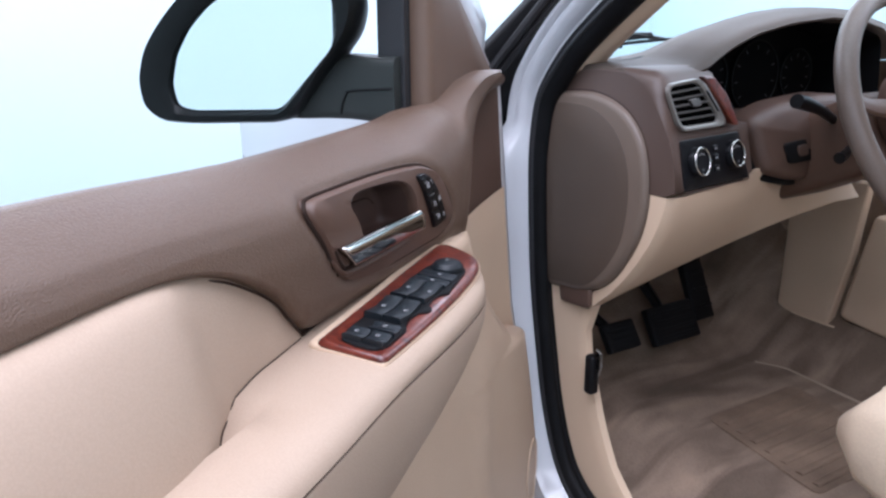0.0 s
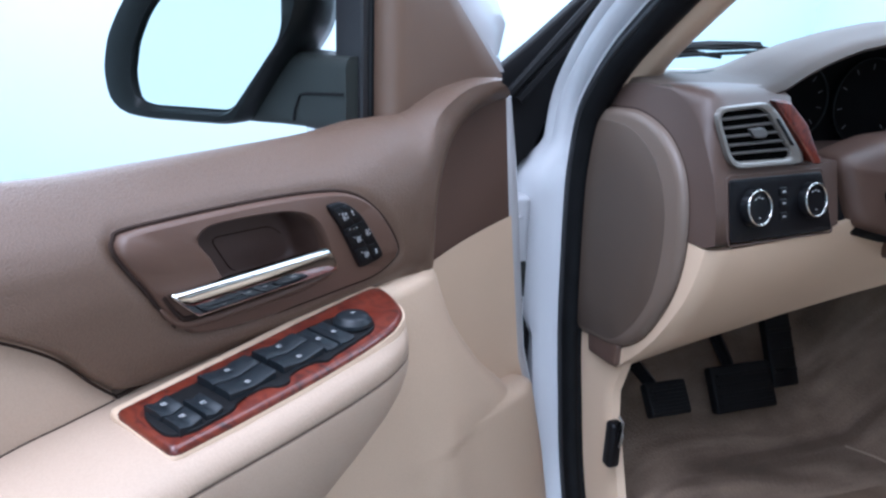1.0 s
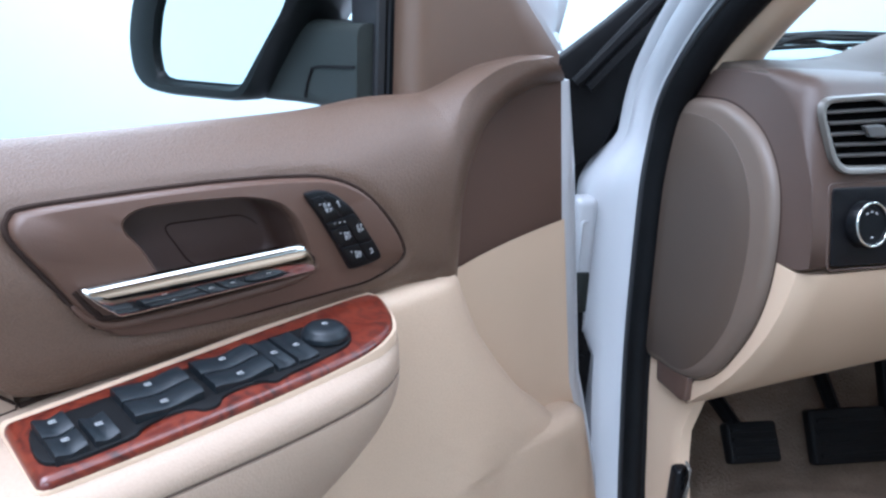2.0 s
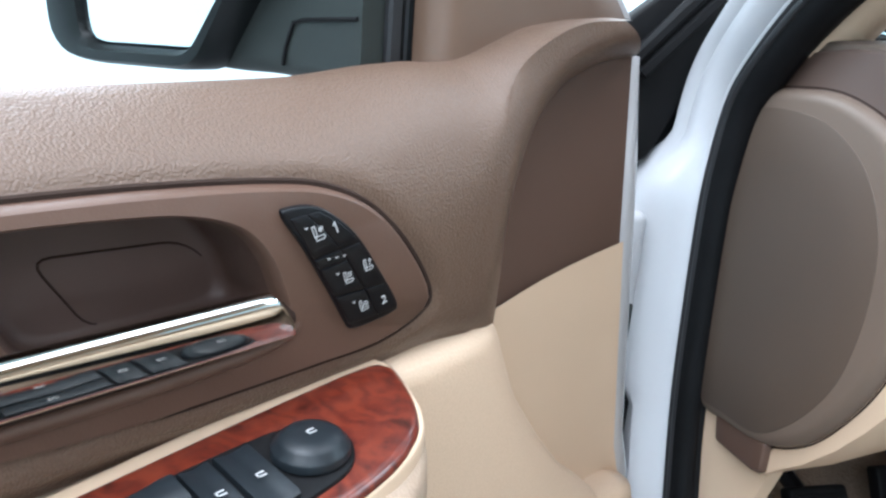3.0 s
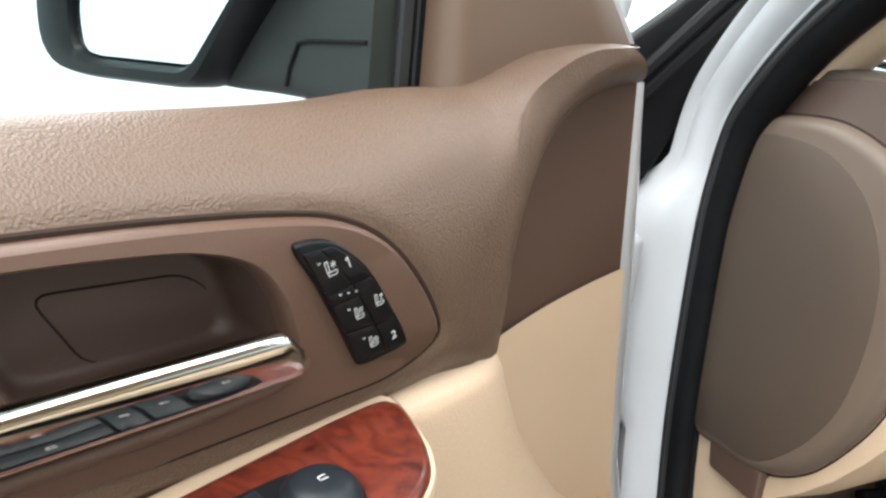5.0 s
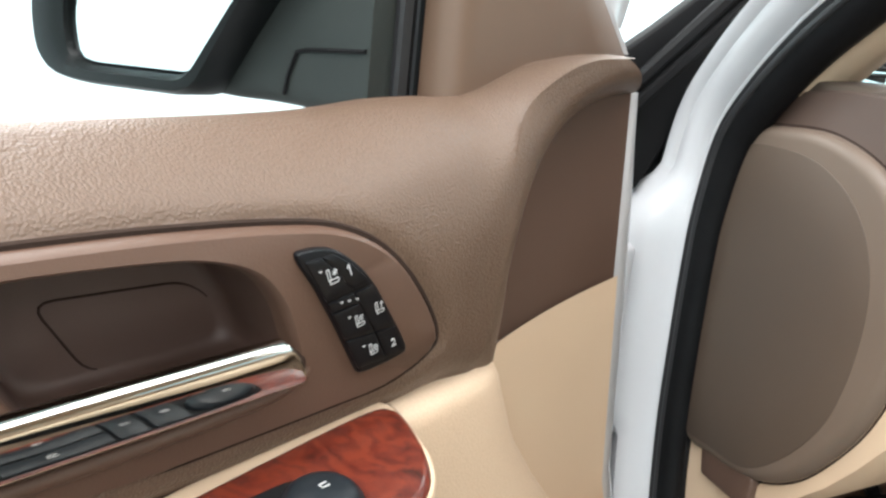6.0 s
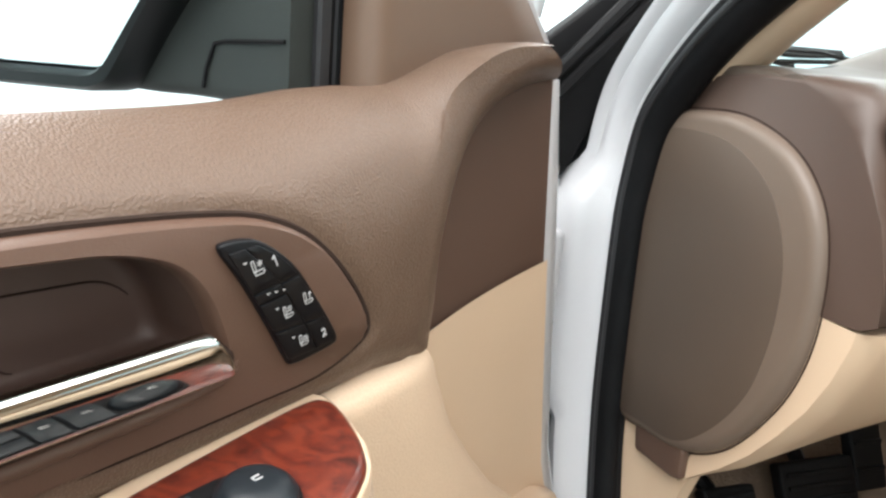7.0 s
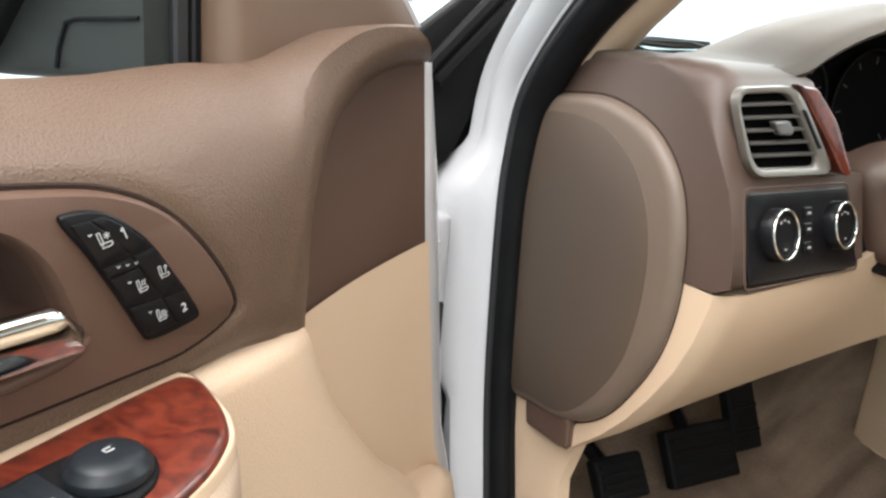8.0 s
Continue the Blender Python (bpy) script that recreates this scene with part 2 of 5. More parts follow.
def rounded(corners, r, steps=4):
    """A closed outline with rounded corners."""
    p = [np.array(q, float) for q in corners]
    out = []
    for i in range(len(p)):
        a, b, c = p[i - 1], p[i], p[(i + 1) % len(p)]
        ra = min(r, np.linalg.norm(a - b) * 0.48, np.linalg.norm(c - b) * 0.48)
        s, e = b + (a - b) / np.linalg.norm(a - b) * ra, b + (c - b) / np.linalg.norm(c - b) * ra
        for k in range(steps + 1):
            t = k / steps
            out.append(tuple((1 - t) ** 2 * s + 2 * t * (1 - t) * b + t * t * e))
    return out


def disc_stack(profile, sides=40):
    """A turned body about the z axis from (radius, height) pairs."""
    rows = [[(r * math.cos(k * 2 * math.pi / sides), r * math.sin(k * 2 * math.pi / sides), h) for k in range(sides)] for r, h in profile]
    return grid(rows, ring=True, caps=True)


def merge(*meshes):
    out = bmesh.new()
    for bm in meshes:
        me = bpy.data.meshes.new("tmp")
        bm.to_mesh(me)
        out.from_mesh(me)
        bm.free()
        bpy.data.meshes.remove(me)
    return out


def letters(name, text, size, material, parent, m):
    """Flat lettering in the built-in font, as a mesh."""
    cu = bpy.data.curves.new(name, "FONT")
    cu.body, cu.size, cu.extrude = text, size, 0.0002
    cu.align_x, cu.align_y = "CENTER", "CENTER"
    tmp = bpy.data.objects.new("tmp", cu)
    scene.collection.objects.link(tmp)
    me = bpy.data.meshes.new_from_object(tmp.evaluated_get(bpy.context.evaluated_depsgraph_get()))
    bpy.data.objects.remove(tmp)
    bpy.data.curves.remove(cu)
    me.name = name
    me.materials.clear()
    me.materials.append(material)
    ob = new(name, me)
    ob.parent, ob.matrix_basis = parent, m
    return ob


# ---- the booth ----
X0, X1, Y0, Y1, Z1 = -3.8, 5.6, -5.5, 6.0, 3.6


def booth():
    bm = box(X0 - 0.2, X1 + 0.2, Y0 - 0.2, Y1 + 0.2, -0.2, 0.0)
    tagged(part("floor", bm, CONCRETE), "grey sealed concrete booth floor", "floor", kind="structure")
    for nm, a in (("wall_west", (X0 - 0.2, X0, Y0 - 0.2, Y1 + 0.2)), ("wall_east", (X1, X1 + 0.2, Y0 - 0.2, Y1 + 0.2)), ("wall_north", (X0, X1, Y1, Y1 + 0.2)), ("wall_south", (X0, X1, Y0 - 0.2, Y0))):
        tagged(part(nm, box(*a, 0.0, Z1), BOOTH), "plain white booth wall", "wall", kind="structure")
    tagged(part("ceiling", box(X0 - 0.2, X1 + 0.2, Y0 - 0.2, Y1 + 0.2, Z1, Z1 + 0.2), BOOTH), "plain white booth ceiling", "ceiling", kind="structure")
    for nm, a in (("trim_west", (X0, X0 + 0.05, Y0, Y1)), ("trim_south", (X0 + 0.05, X1, Y0, Y0 + 0.05))):
        tagged(part(nm, box(*a, 3.0, 3.08), BOOTH_TRIM), "grey trim rail high on a booth wall", "trim", kind="structure")
    # Unseen panels placed to shape the light; one at (1.6, 0.2) whitens the chrome.
    for cx, cy, k in ((-2.3, -2.8, 0.42), (-0.98, 0.05, 0.88), (-1.2, 4.4, 1.0), (1.8, 4.4, 0.75), (4.3, 4.2, 0.75), (4.4, 0.2, 0.75), (1.6, 0.2, 0.25), (0.6, -3.9, 0.66)):
        lamp = thing("added_ceiling_light", "long white ceiling light panel, unseen and added for light", "ceiling light", pose(cx, cy, Z1 - 0.003), "ceiling lights")
        part("frame", box(-1.05, 1.05, -1.35, 1.35, -0.05, 0.0, 0.01), PAINT, lamp)
        part("diffuser", box(-1.0, 1.0, -1.3, 1.3, -0.06, -0.0505), LAMP_GLOW, lamp, "glowing white diffuser")
        data = bpy.data.lights.new("added_ceiling_lamp", "AREA")
        data.shape, data.size, data.size_y, data.energy, data.color = "RECTANGLE", 1.9, 2.5, LAMP_WATTS * k, (1, 0.985, 0.96)
        light = new("added_ceiling_lamp", data)
        light.matrix_basis = pose(cx, cy, Z1 - 0.08)


booth()

# ---- the open door; its own axes: u forward along the door, w out of its inner face, z up ----
door = thing("driver_door", "open white car door with brown and beige inner panel", "car door", pose(0.263, 0.960, 0, 0, 0, 35))


def D(u, w, z):
    return (u, -w, z)


def lean(z):
    """The handle bezel and its buttons draw in towards their foot."""
    return value(z, (1.072, 1.085, 1.1, 1.115, 1.14, 1.155, 1.166), (-0.0045, -0.0035, -0.002, -0.001, 0.0, -0.0015, -0.005))


def DP(u, z, w):
    return D(u, w + lean(z), z)


# beyond the pocket the door's front edge leans forward towards its foot
EDGE_Z, EDGE_U = (0.5, 0.6, 0.7, 0.78, 0.83, 0.866, 0.975, 1.067, 1.2, 1.26), (0.215, 0.19, 0.158, 0.128, 0.108, 0.092, 0.07, 0.052, 0.031, 0.022)


def edge_u(z):
    return value(z, EDGE_Z, EDGE_U)


def bezel_outline():
    return curve([(-0.4716, 1.1545), (-0.4692, 1.161), (-0.462, 1.1645), (-0.425, 1.1654), (-0.385, 1.1656), (-0.345, 1.165), (-0.300, 1.1626), (-0.270, 1.1582), (-0.245, 1.1465), (-0.2225, 1.1245), (-0.2042, 1.0975), (-0.209, 1.0862), (-0.236, 1.0776), (-0.27, 1.0768), (-0.3065, 1.0766), (-0.3443, 1.0768), (-0.38, 1.0782), (-0.4184, 1.0828), (-0.436, 1.0944), (-0.454, 1.1229), (-0.4665, 1.1435)], 126, True)


def recess_outline():
    return curve([(-0.415, 1.148), (-0.411, 1.155), (-0.397, 1.158), (-0.360, 1.157), (-0.335, 1.1545), (-0.316, 1.1475), (-0.3045, 1.135), (-0.2975, 1.1195), (-0.2945, 1.106), (-0.305, 1.099), (-0.36, 1.098), (-0.384, 1.100), (-0.394, 1.112), (-0.4055, 1.134)], 120, True)


def radial(outline, centre, angles):
    """The outline's points in the given directions from a centre."""
    p = np.array(outline) - centre
    out = []
    for a in angles:
        d = np.array((math.cos(a), math.sin(a)))
        best = None
        for q, r in zip(p, np.roll(p, -1, 0)):
            m = np.array(((d[0], q[0] - r[0]), (d[1], q[1] - r[1])))
            if abs(np.linalg.det(m)) < 1e-14:
                continue
            s, k = np.linalg.solve(m, q)
            if s > 0 and -1e-6 <= k <= 1 + 1e-6 and (best is None or s < best):
                best = s
        out.append(centre + d * (best or 0.01))
    return out


def inside(u, z, outline):
    n, hit = len(outline), False
    for i in range(n):
        (a, b), (c, d) = outline[i - 1], outline[i]
        if (b > z) != (d > z) and u < (c - a) * (z - b) / (d - b) + a:
            hit = not hit
    return hit


def belly(drop, horn, tuck=0.0, s=1.0):
    """How far the upper trim stands out at a drop below the sill; tuck draws its lowest part in."""
    wide = value(drop, (0, 0.0055, 0.0137, 0.022, 0.03, 0.044, 0.0685, 0.11, 0.126, 0.137), (-0.034, -0.02, -0.0065, 0.0045, 0.0125, 0.0195, 0.0235, 0.0225, 0.0215, 0.0165))
    tip = value(drop, (0, 0.004, 0.01, 0.02, 0.04, 0.07), (-0.014, -0.002, 0.006, 0.0115, 0.0155, 0.017))
    return wide * (1 - horn) + tip * horn + tuck * value(s, (0, 0.03, 0.07, 0.12, 0.2), (-0.004, -0.0015, 0.0, 0.0004, 0))


def upper_trim():
    # foot of the trim, crease above it, and sill: u and z of each along the door
    foot_line = [(-1, 1.127), (-0.85, 1.135), (-0.73, 1.139), (-0.66, 1.142), (-0.61, 1.14), (-0.572, 1.13), (-0.542, 1.115), (-0.513, 1.094), (-0.492, 1.069), (-0.46, 1.052), (-0.35, 1.052), (-0.25, 1.054), (-0.19, 1.055), (-0.145, 1.047), (-0.114, 1.037), (-0.107, 1.034), (-0.107, 1.041), (-0.107, 1.075), (-0.106, 1.113), (-0.096, 1.15), (-0.081, 1.177), (-0.055, 1.197), (-0.018, 1.21), (0.012, 1.2142), (0.03, 1.2155)]
    crease_line = [(-1, 1.135), (-0.85, 1.143), (-0.73, 1.147), (-0.66, 1.15), (-0.607, 1.148), (-0.568, 1.138), (-0.537, 1.122), (-0.508, 1.101), (-0.488, 1.076), (-0.46, 1.06), (-0.35, 1.06), (-0.25, 1.062), (-0.2, 1.065), (-0.175, 1.064), (-0.164, 1.062), (-0.161, 1.062), (-0.161, 1.066), (-0.161, 1.088), (-0.16, 1.128), (-0.152, 1.163), (-0.1415, 1.19), (-0.127, 1.211), (-0.1, 1.227), (-0.0705, 1.2352), (-0.028, 1.2385)]
    sill_line = [(-1, 1.2), (-0.85, 1.2), (-0.73, 1.2), (-0.66, 1.2), (-0.61, 1.199), (-0.572, 1.1975), (-0.542, 1.196), (-0.513, 1.195), (-0.492, 1.1945), (-0.46, 1.194), (-0.35, 1.1965), (-0.25, 1.2), (-0.19, 1.207), (-0.165, 1.2075), (-0.154, 1.208), (-0.149, 1.2083), (-0.145, 1.209), (-0.132, 1.213), (-0.114, 1.22), (-0.098, 1.226), (-0.082, 1.231), (-0.062, 1.2345), (-0.037, 1.238), (-0.016, 1.2398), (-0.004, 1.2395)]
    line = [(*a, *b, *c) for a, b, c in zip(foot_line, crease_line, sill_line)]
    stations = 330
    pts = curve(line, stations)
    hole = [tuple(np.array((-0.34, 1.12)) + (np.array(p) - (-0.34, 1.12)) * 0.955) for p in bezel_outline()]
    steps = [k / 44 for k in range(1, 45)]
    edge = np.array(curve(bezel_outline(), 400, True))
    rows = []
    for i, p in enumerate(pts):
        a, c, t = p[0:2], p[2:4], p[4:6]
        horn = min(1, max(0, (i / (stations - 1) * 24 - 14.5) / 7.0))
        horn = horn * horn * (3 - 2 * horn)
        long = float(np.linalg.norm(t - c))
        tuck = value(c[0], (-0.53, -0.45, -0.24, -0.19), (0, 1, 1, 0))
        row = [D(a[0] + 0.002, -0.035, a[1] + 0.001)]
        for k in range(8):
            f = k / 7
            q = a * (1 - f) + c * f
            row.append(D(q[0], (-0.014 + 0.013 * tuck) + (0.014 - 0.013 * tuck + belly(long, horn, tuck, 0.0)) * math.sin(f * math.pi / 2) ** 0.9, q[1]))
        for s in steps:
            q = c * (1 - s) + t * s
            row.append(D(q[0], belly(long * (1 - s), horn, tuck, s), q[1]))
        row.append(D(t[0], -0.06, t[1] - 0.004))
        rows.append(row)
    rows.append([D(p[0] - 0.002, -0.05, p[2]) for p in rows[-1]])
    # even out the turn from the long belly into the horn
    net = np.array(rows)
    for _ in range(12):
        y = net[:, :, 1]
        mean = (y[:-4, 9:-3] + y[2:-2, 9:-3] + y[1:-3, 8:-4] + y[1:-3, 10:-2]) / 4
        net[1:-3, 9:-3, 1] = 0.5 * y[1:-3, 9:-3] + 0.5 * mean
    for j in range(1, net.shape[1] - 1):
        at = net[:, j, [0, 2]]
        step = np.linalg.norm(np.gradient(at, axis=0), axis=1) + 1e-6
        far = ((at[:, None, :] - at[None, :, :]) ** 2).sum(2)
        weight = np.exp(-far / (2 * 0.02 ** 2)) * step[None, :]
        even = (weight * net[None, :, j, 1]).sum(1) / weight.sum(1)
        mix = np.clip((at[:, 0] + 0.27) / 0.06, 0, 1) * (1.0 if j > 8 else j / 9) * np.clip((0.02 - at[:, 0]) / 0.03, 0, 1)
        net[:, j, 1] += (even - net[:, j, 1]) * mix
    long_way = np.linalg.norm(np.gradient(net[:, :, [0, 2]], axis=0), axis=2) + 1e-6
    short_way = np.linalg.norm(np.gradient(net[:, :, [0, 2]], axis=1), axis=2) + 1e-6
    turn = [(i, j) for i in range(net.shape[0] - 1) for j in range(9, net.shape[1] - 1) if net[i, j, 0] > -0.27]
    ii, jj = np.array(turn).T
    at, area, w = net[ii, jj][:, [0, 2]], (long_way * short_way)[ii, jj], net[ii, jj, 1]
    even = np.empty(len(turn))
    for k in range(0, len(turn), 500):
        near = np.exp(-((at[k:k + 500, None, :] - at[None, :, :]) ** 2).sum(2) / (2 * 0.015 ** 2)) * area[None, :]
        even[k:k + 500] = (near * w[None, :]).sum(1) / near.sum(1)
    s = (jj - 8) / 44.0
    mix = np.clip(s / 0.12, 0, 1) * np.clip((1 - s) / 0.3, 0, 1) * np.clip((at[:, 0] + 0.26) / 0.05, 0, 1) * np.clip((-0.01 - at[:, 0]) / 0.05, 0, 1)
    net[ii, jj, 1] += (even - w) * mix
    # round the ridge between the belly and its outer flank
    turn = [(i, j) for i in range(net.shape[0] - 1) for j in range(1, net.shape[1] - 1) if net[i, j, 0] > -0.24]
    ii, jj = np.array(turn).T
    at, area, w = net[ii, jj][:, [0, 2]], (long_way * short_way)[ii, jj], net[ii, jj, 1]
    even = np.empty(len(turn))
    for k in range(0, len(turn), 500):
        near = np.exp(-((at[k:k + 500, None, :] - at[None, :, :]) ** 2).sum(2) / (2 * 0.007 ** 2)) * area[None, :]
        even[k:k + 500] = (near * w[None, :]).sum(1) / near.sum(1)
    mix = np.clip((jj - 1) / 6, 0, 1) * np.clip((52 - jj) / 12, 0, 1) * np.clip((at[:, 0] + 0.22) / 0.03, 0, 1) * np.clip((-0.01 - at[:, 0]) / 0.05, 0, 1)
    net[ii, jj, 1] += (even - w) * mix
    rows = [[tuple(p) for p in line] for line in net]
    bm = grid(rows)
    # the vinyl rolls in towards the bezel
    for v in bm.verts:
        if -0.5 < v.co.x < -0.18 and v.co.y < 0.006:
            gap = float(np.min(np.hypot(edge[:, 0] - v.co.x, edge[:, 1] - v.co.z)))
            v.co.y += 0.0038 * max(0.0, 1 - gap / 0.01) ** 1.6 * value(v.co.z, (1.086, 1.115), (0.85, 1))
    gone = [f for f in bm.faces if inside(f.calc_center_median().x, f.calc_center_median().z, hole) and f.calc_center_median().y < -0.004]
    bmesh.ops.delete(bm, geom=gone, context="FACES")
    return bm


trim = part("upper_trim", upper_trim(), BROWN, door, "brown grained soft vinyl upper door trim", 50)


def bezel_mesh():
    centre = np.array((-0.352, 1.121))
    ang = [2 * math.pi * k / 140 for k in range(140)]
    outer, inner = radial(bezel_outline(), centre, ang), radial(recess_outline(), centre, ang)
    rows = []
    D_flat = D

    def D_lean(u, w, z):
        return D_flat(u, w + lean(z), z)

    for depth, grow in ((0.004, -0.004), (0.0185, 0.0), (0.022, 0.006), (0.0246, 0.016), (0.026, 0.035)):
        rows.append([D_lean(*(o + (centre - o) * grow)[:1], depth, (o + (centre - o) * grow)[1]) for o in outer])
    rows.append([D_lean(*(o * 0.5 + i * 0.5)[:1], 0.026, (o * 0.5 + i * 0.5)[1]) for o, i in zip(outer, inner)])
    for depth, grow in ((0.026, -0.05), (0.0245, -0.02), (0.021, 0.0), (0.016, 0.01)):
        rows.append([D_lean((i + (centre - i) * grow)[0], depth, (i + (centre - i) * grow)[1]) for i in inner])
    return grid(rows, ring=True)


def cup_mesh():
    centre = np.array((-0.352, 1.13))
    ang = [2 * math.pi * k / 100 for k in range(100)]
    inner = radial(recess_outline(), centre, ang)
    rows = []
    for depth, grow in ((0.0195, -0.02), (0.012, 0.02), (0.0, 0.045), (-0.012, 0.065), (-0.0175, 0.1), (-0.019, 0.2), (-0.0195, 0.5), (-0.0195, 0.98)):
        rows.append([D((i + (centre - i) * grow)[0], depth, (i + (centre - i) * grow)[1]) for i in inner])
    bm = grid(rows, ring=True)
    bm.verts.ensure_lookup_table()
    bm.faces.new([bm.verts[k] for k in range(len(bm.verts) - len(inner), len(bm.verts))])
    return bm


bezel = part("handle_bezel", bezel_mesh(), BROWN_PLAIN, door, "brown plastic bezel with a deep handle recess", 40)
cup = part("handle_cup", cup_mesh(), CUP_SHADE, door, "brown cup behind the handle, darkened for its shade", 80)
part("cup_seam", ring_tube([D(u, -0.0192, z) for u, z in rounded([(-0.377, 1.135), (-0.319, 1.133), (-0.306, 1.123), (-0.300, 1.103), (-0.358, 1.103)], 0.008)], 0.0005, 5), GROOVE, cup)
part("bezel_gap", ring_tube([D(-0.34 + (p[0] + 0.34) * 1.006, belly(1.199 - p[1], 0, 1, max(0.0, (p[1] - 1.061) / 0.137)) + value(p[1], (1.086, 1.115), (-0.0044, -0.0022)), 1.121 + (p[1] - 1.121) * 1.016) for p in bezel_outline()], 0.0017, 6), GROOVE, door)


def handle_mesh():
    """A flat blade with slanted ends, a rounded bright top edge and a face that looks slightly down."""
    zt, tall = 1.1225, 0.0226
    zb = zt - tall
    prof = [(0.008, zt - 0.013), (0.02, zt - 0.009), (0.0262, zt - 0.0022), (0.0285, zt - 0.0004), (0.0305, zt), (0.033, zt - 0.0006), (0.0346, zt - 0.0018), (0.0354, zt - 0.0034), (0.0356, zt - 0.0052), (0.0353, zt - 0.009), (0.0346, zt - 0.013), (0.0337, zt - 0.017), (0.0327, zb + 0.0022), (0.0316, zb + 0.0006), (0.029, zb), (0.008, zb + 0.002)]
    rows = []
    for s, k in [(0.0, 0.7), (0.0, 0.9), (0.006, 0.97), (0.015, 1.0)] + [(0.015 + 0.965 * j / 24, 1.0) for j in range(1, 25)] + [(0.99, 0.97), (0.997, 0.9), (1.0, 0.78), (1.0, 0.6)]:
        row = []
        for w, z in prof:
            f = (zt - z) / tall
            left, right = -0.4445 + 0.02 * f ** 1.3, -0.3055 + 0.0125 * f * (1.5 - 0.5 * f)
            zm = zt - 0.5 * tall
            row.append(D(left + (right - left) * s, 0.02 + (w - 0.02) * (0.4 + 0.6 * k), zm + (z - zm) * (0.55 + 0.45 * k)))
        rows.append(row)
    return grid(rows, ring=True, caps=True)


part("handle_lip", tube([D(u, w, z) for u, w, z in curve([(-0.447, 0.0225, 1.110), (-0.437, 0.0225, 1.0985), (-0.42, 0.0222, 1.0928), (-0.36, 0.022, 1.0918), (-0.31, 0.0222, 1.0942), (-0.2915, 0.0218, 1.0982), (-0.286, 0.021, 1.105), (-0.287, 0.019, 1.112)], 70)], [0.0006 + 0.0030 * math.sin(math.pi * k / 69) ** 0.5 for k in range(70)], 12), BROWN_PLAIN, door, "", 80)
part("handle_gap", tube([D(u, w, z) for u, w, z in curve([(-0.446, 0.024, 1.119), (-0.436, 0.024, 1.104), (-0.424, 0.0238, 1.0982), (-0.36, 0.0236, 1.0973), (-0.31, 0.0238, 1.0995), (-0.2935, 0.0238, 1.1022), (-0.2912, 0.0236, 1.107), (-0.294, 0.022, 1.113)], 70)], [0.0019 - 0.0012 * max(0.0, (k - 58) / 11) for k in range(70)], 10), GROOVE, door)
part("door_handle", handle_mesh(), CHROME, door, "polished chrome inside door handle", 60)

# seat memory and heating buttons on the bezel
MEM_RIGHT = [(-0.281, 1.1535), (-0.268, 1.1455), (-0.257, 1.1345), (-0.246, 1.1195), (-0.237, 1.107), (-0.2315, 1.0975)]
MEM_LINE = curve([(-0.298, 1.1515), (-0.2945, 1.1545)] + MEM_RIGHT + [(-0.2345, 1.0945), (-0.2475, 1.0925), (-0.2585, 1.0922), (-0.2625, 1.096), (-0.2745, 1.1155), (-0.2875, 1.136)], 70, True)
memory = part("memory_switch", plate(MEM_LINE, DP, 0.02, 0.0288, 0.0012), BLACK, door, "black seat heating and memory button panel")


def memory_cell(s0, s1, t0, t1):
    """A button on the slanting panel: s runs down its left edge, t across."""
    left = lambda s: np.array((-0.2963 + 0.0351 * s, 1.152 - 0.0575 * s))
    right = lambda s: np.array(curve([(a - 0.0012, b - 0.0012) for a, b in MEM_RIGHT], 41)[min(40, int(round(s * 40)))])
    at = lambda s, t: tuple(left(s) * (1 - t) + right(s) * t)
    steps = [s0 + (s1 - s0) * k / 4 for k in range(5)]
    return rounded([at(s0, t0)] + [at(k, t1) for k in steps] + [at(s1, t0)], 0.0009, 2)


CELLS = ((0.03, 0.345, 0.0, 0.565), (0.03, 0.345, 0.59, 1.0), (0.365, 0.445, 0.0, 0.565), (0.455, 0.69, 0.0, 0.565), (0.365, 0.69, 0.59, 1.0), (0.71, 0.98, 0.0, 0.565), (0.71, 0.98, 0.59, 1.0))
for c in CELLS:
    part("button", plate(memory_cell(*c), DP, 0.027, 0.0297, 0.0005, 2), BLACK, memory)


def cell_mid(c):
    q = np.mean(np.array(memory_cell(*c)), axis=0)
    return q


def on_face(u, w, z, turn=0):
    s = (lean(z + 0.002) - lean(z - 0.002)) / 0.004
    n = math.hypot(1, s)
    tip = Matrix(((1, 0, 0, 0), (0, -s / n, -1 / n, 0), (0, 1 / n, -s / n, 0), (0, 0, 0, 1)))
    return Matrix.Translation(D(u, w + lean(z) + 0.0001, z)) @ tip @ pose(0, 0, 0, 0, 0, turn)


def strokes(lines, width=0.00036):
    """Thin printed lines, each a chain of (x, y) points in millimetres."""
    meshes = []
    for line in lines:
        for (a, b), (c, d) in zip(line, line[1:]):
            n = math.hypot(c - a, d - b)
            bm = box(-0.0002, n / 1000 + 0.0002, -width / 2, width / 2, 0, 0.00025)
            bm.transform(pose(a / 1000, b / 1000, 0, 0, 0, math.degrees(math.atan2(d - b, c - a))))
            meshes.append(bm)
    return merge(*meshes)


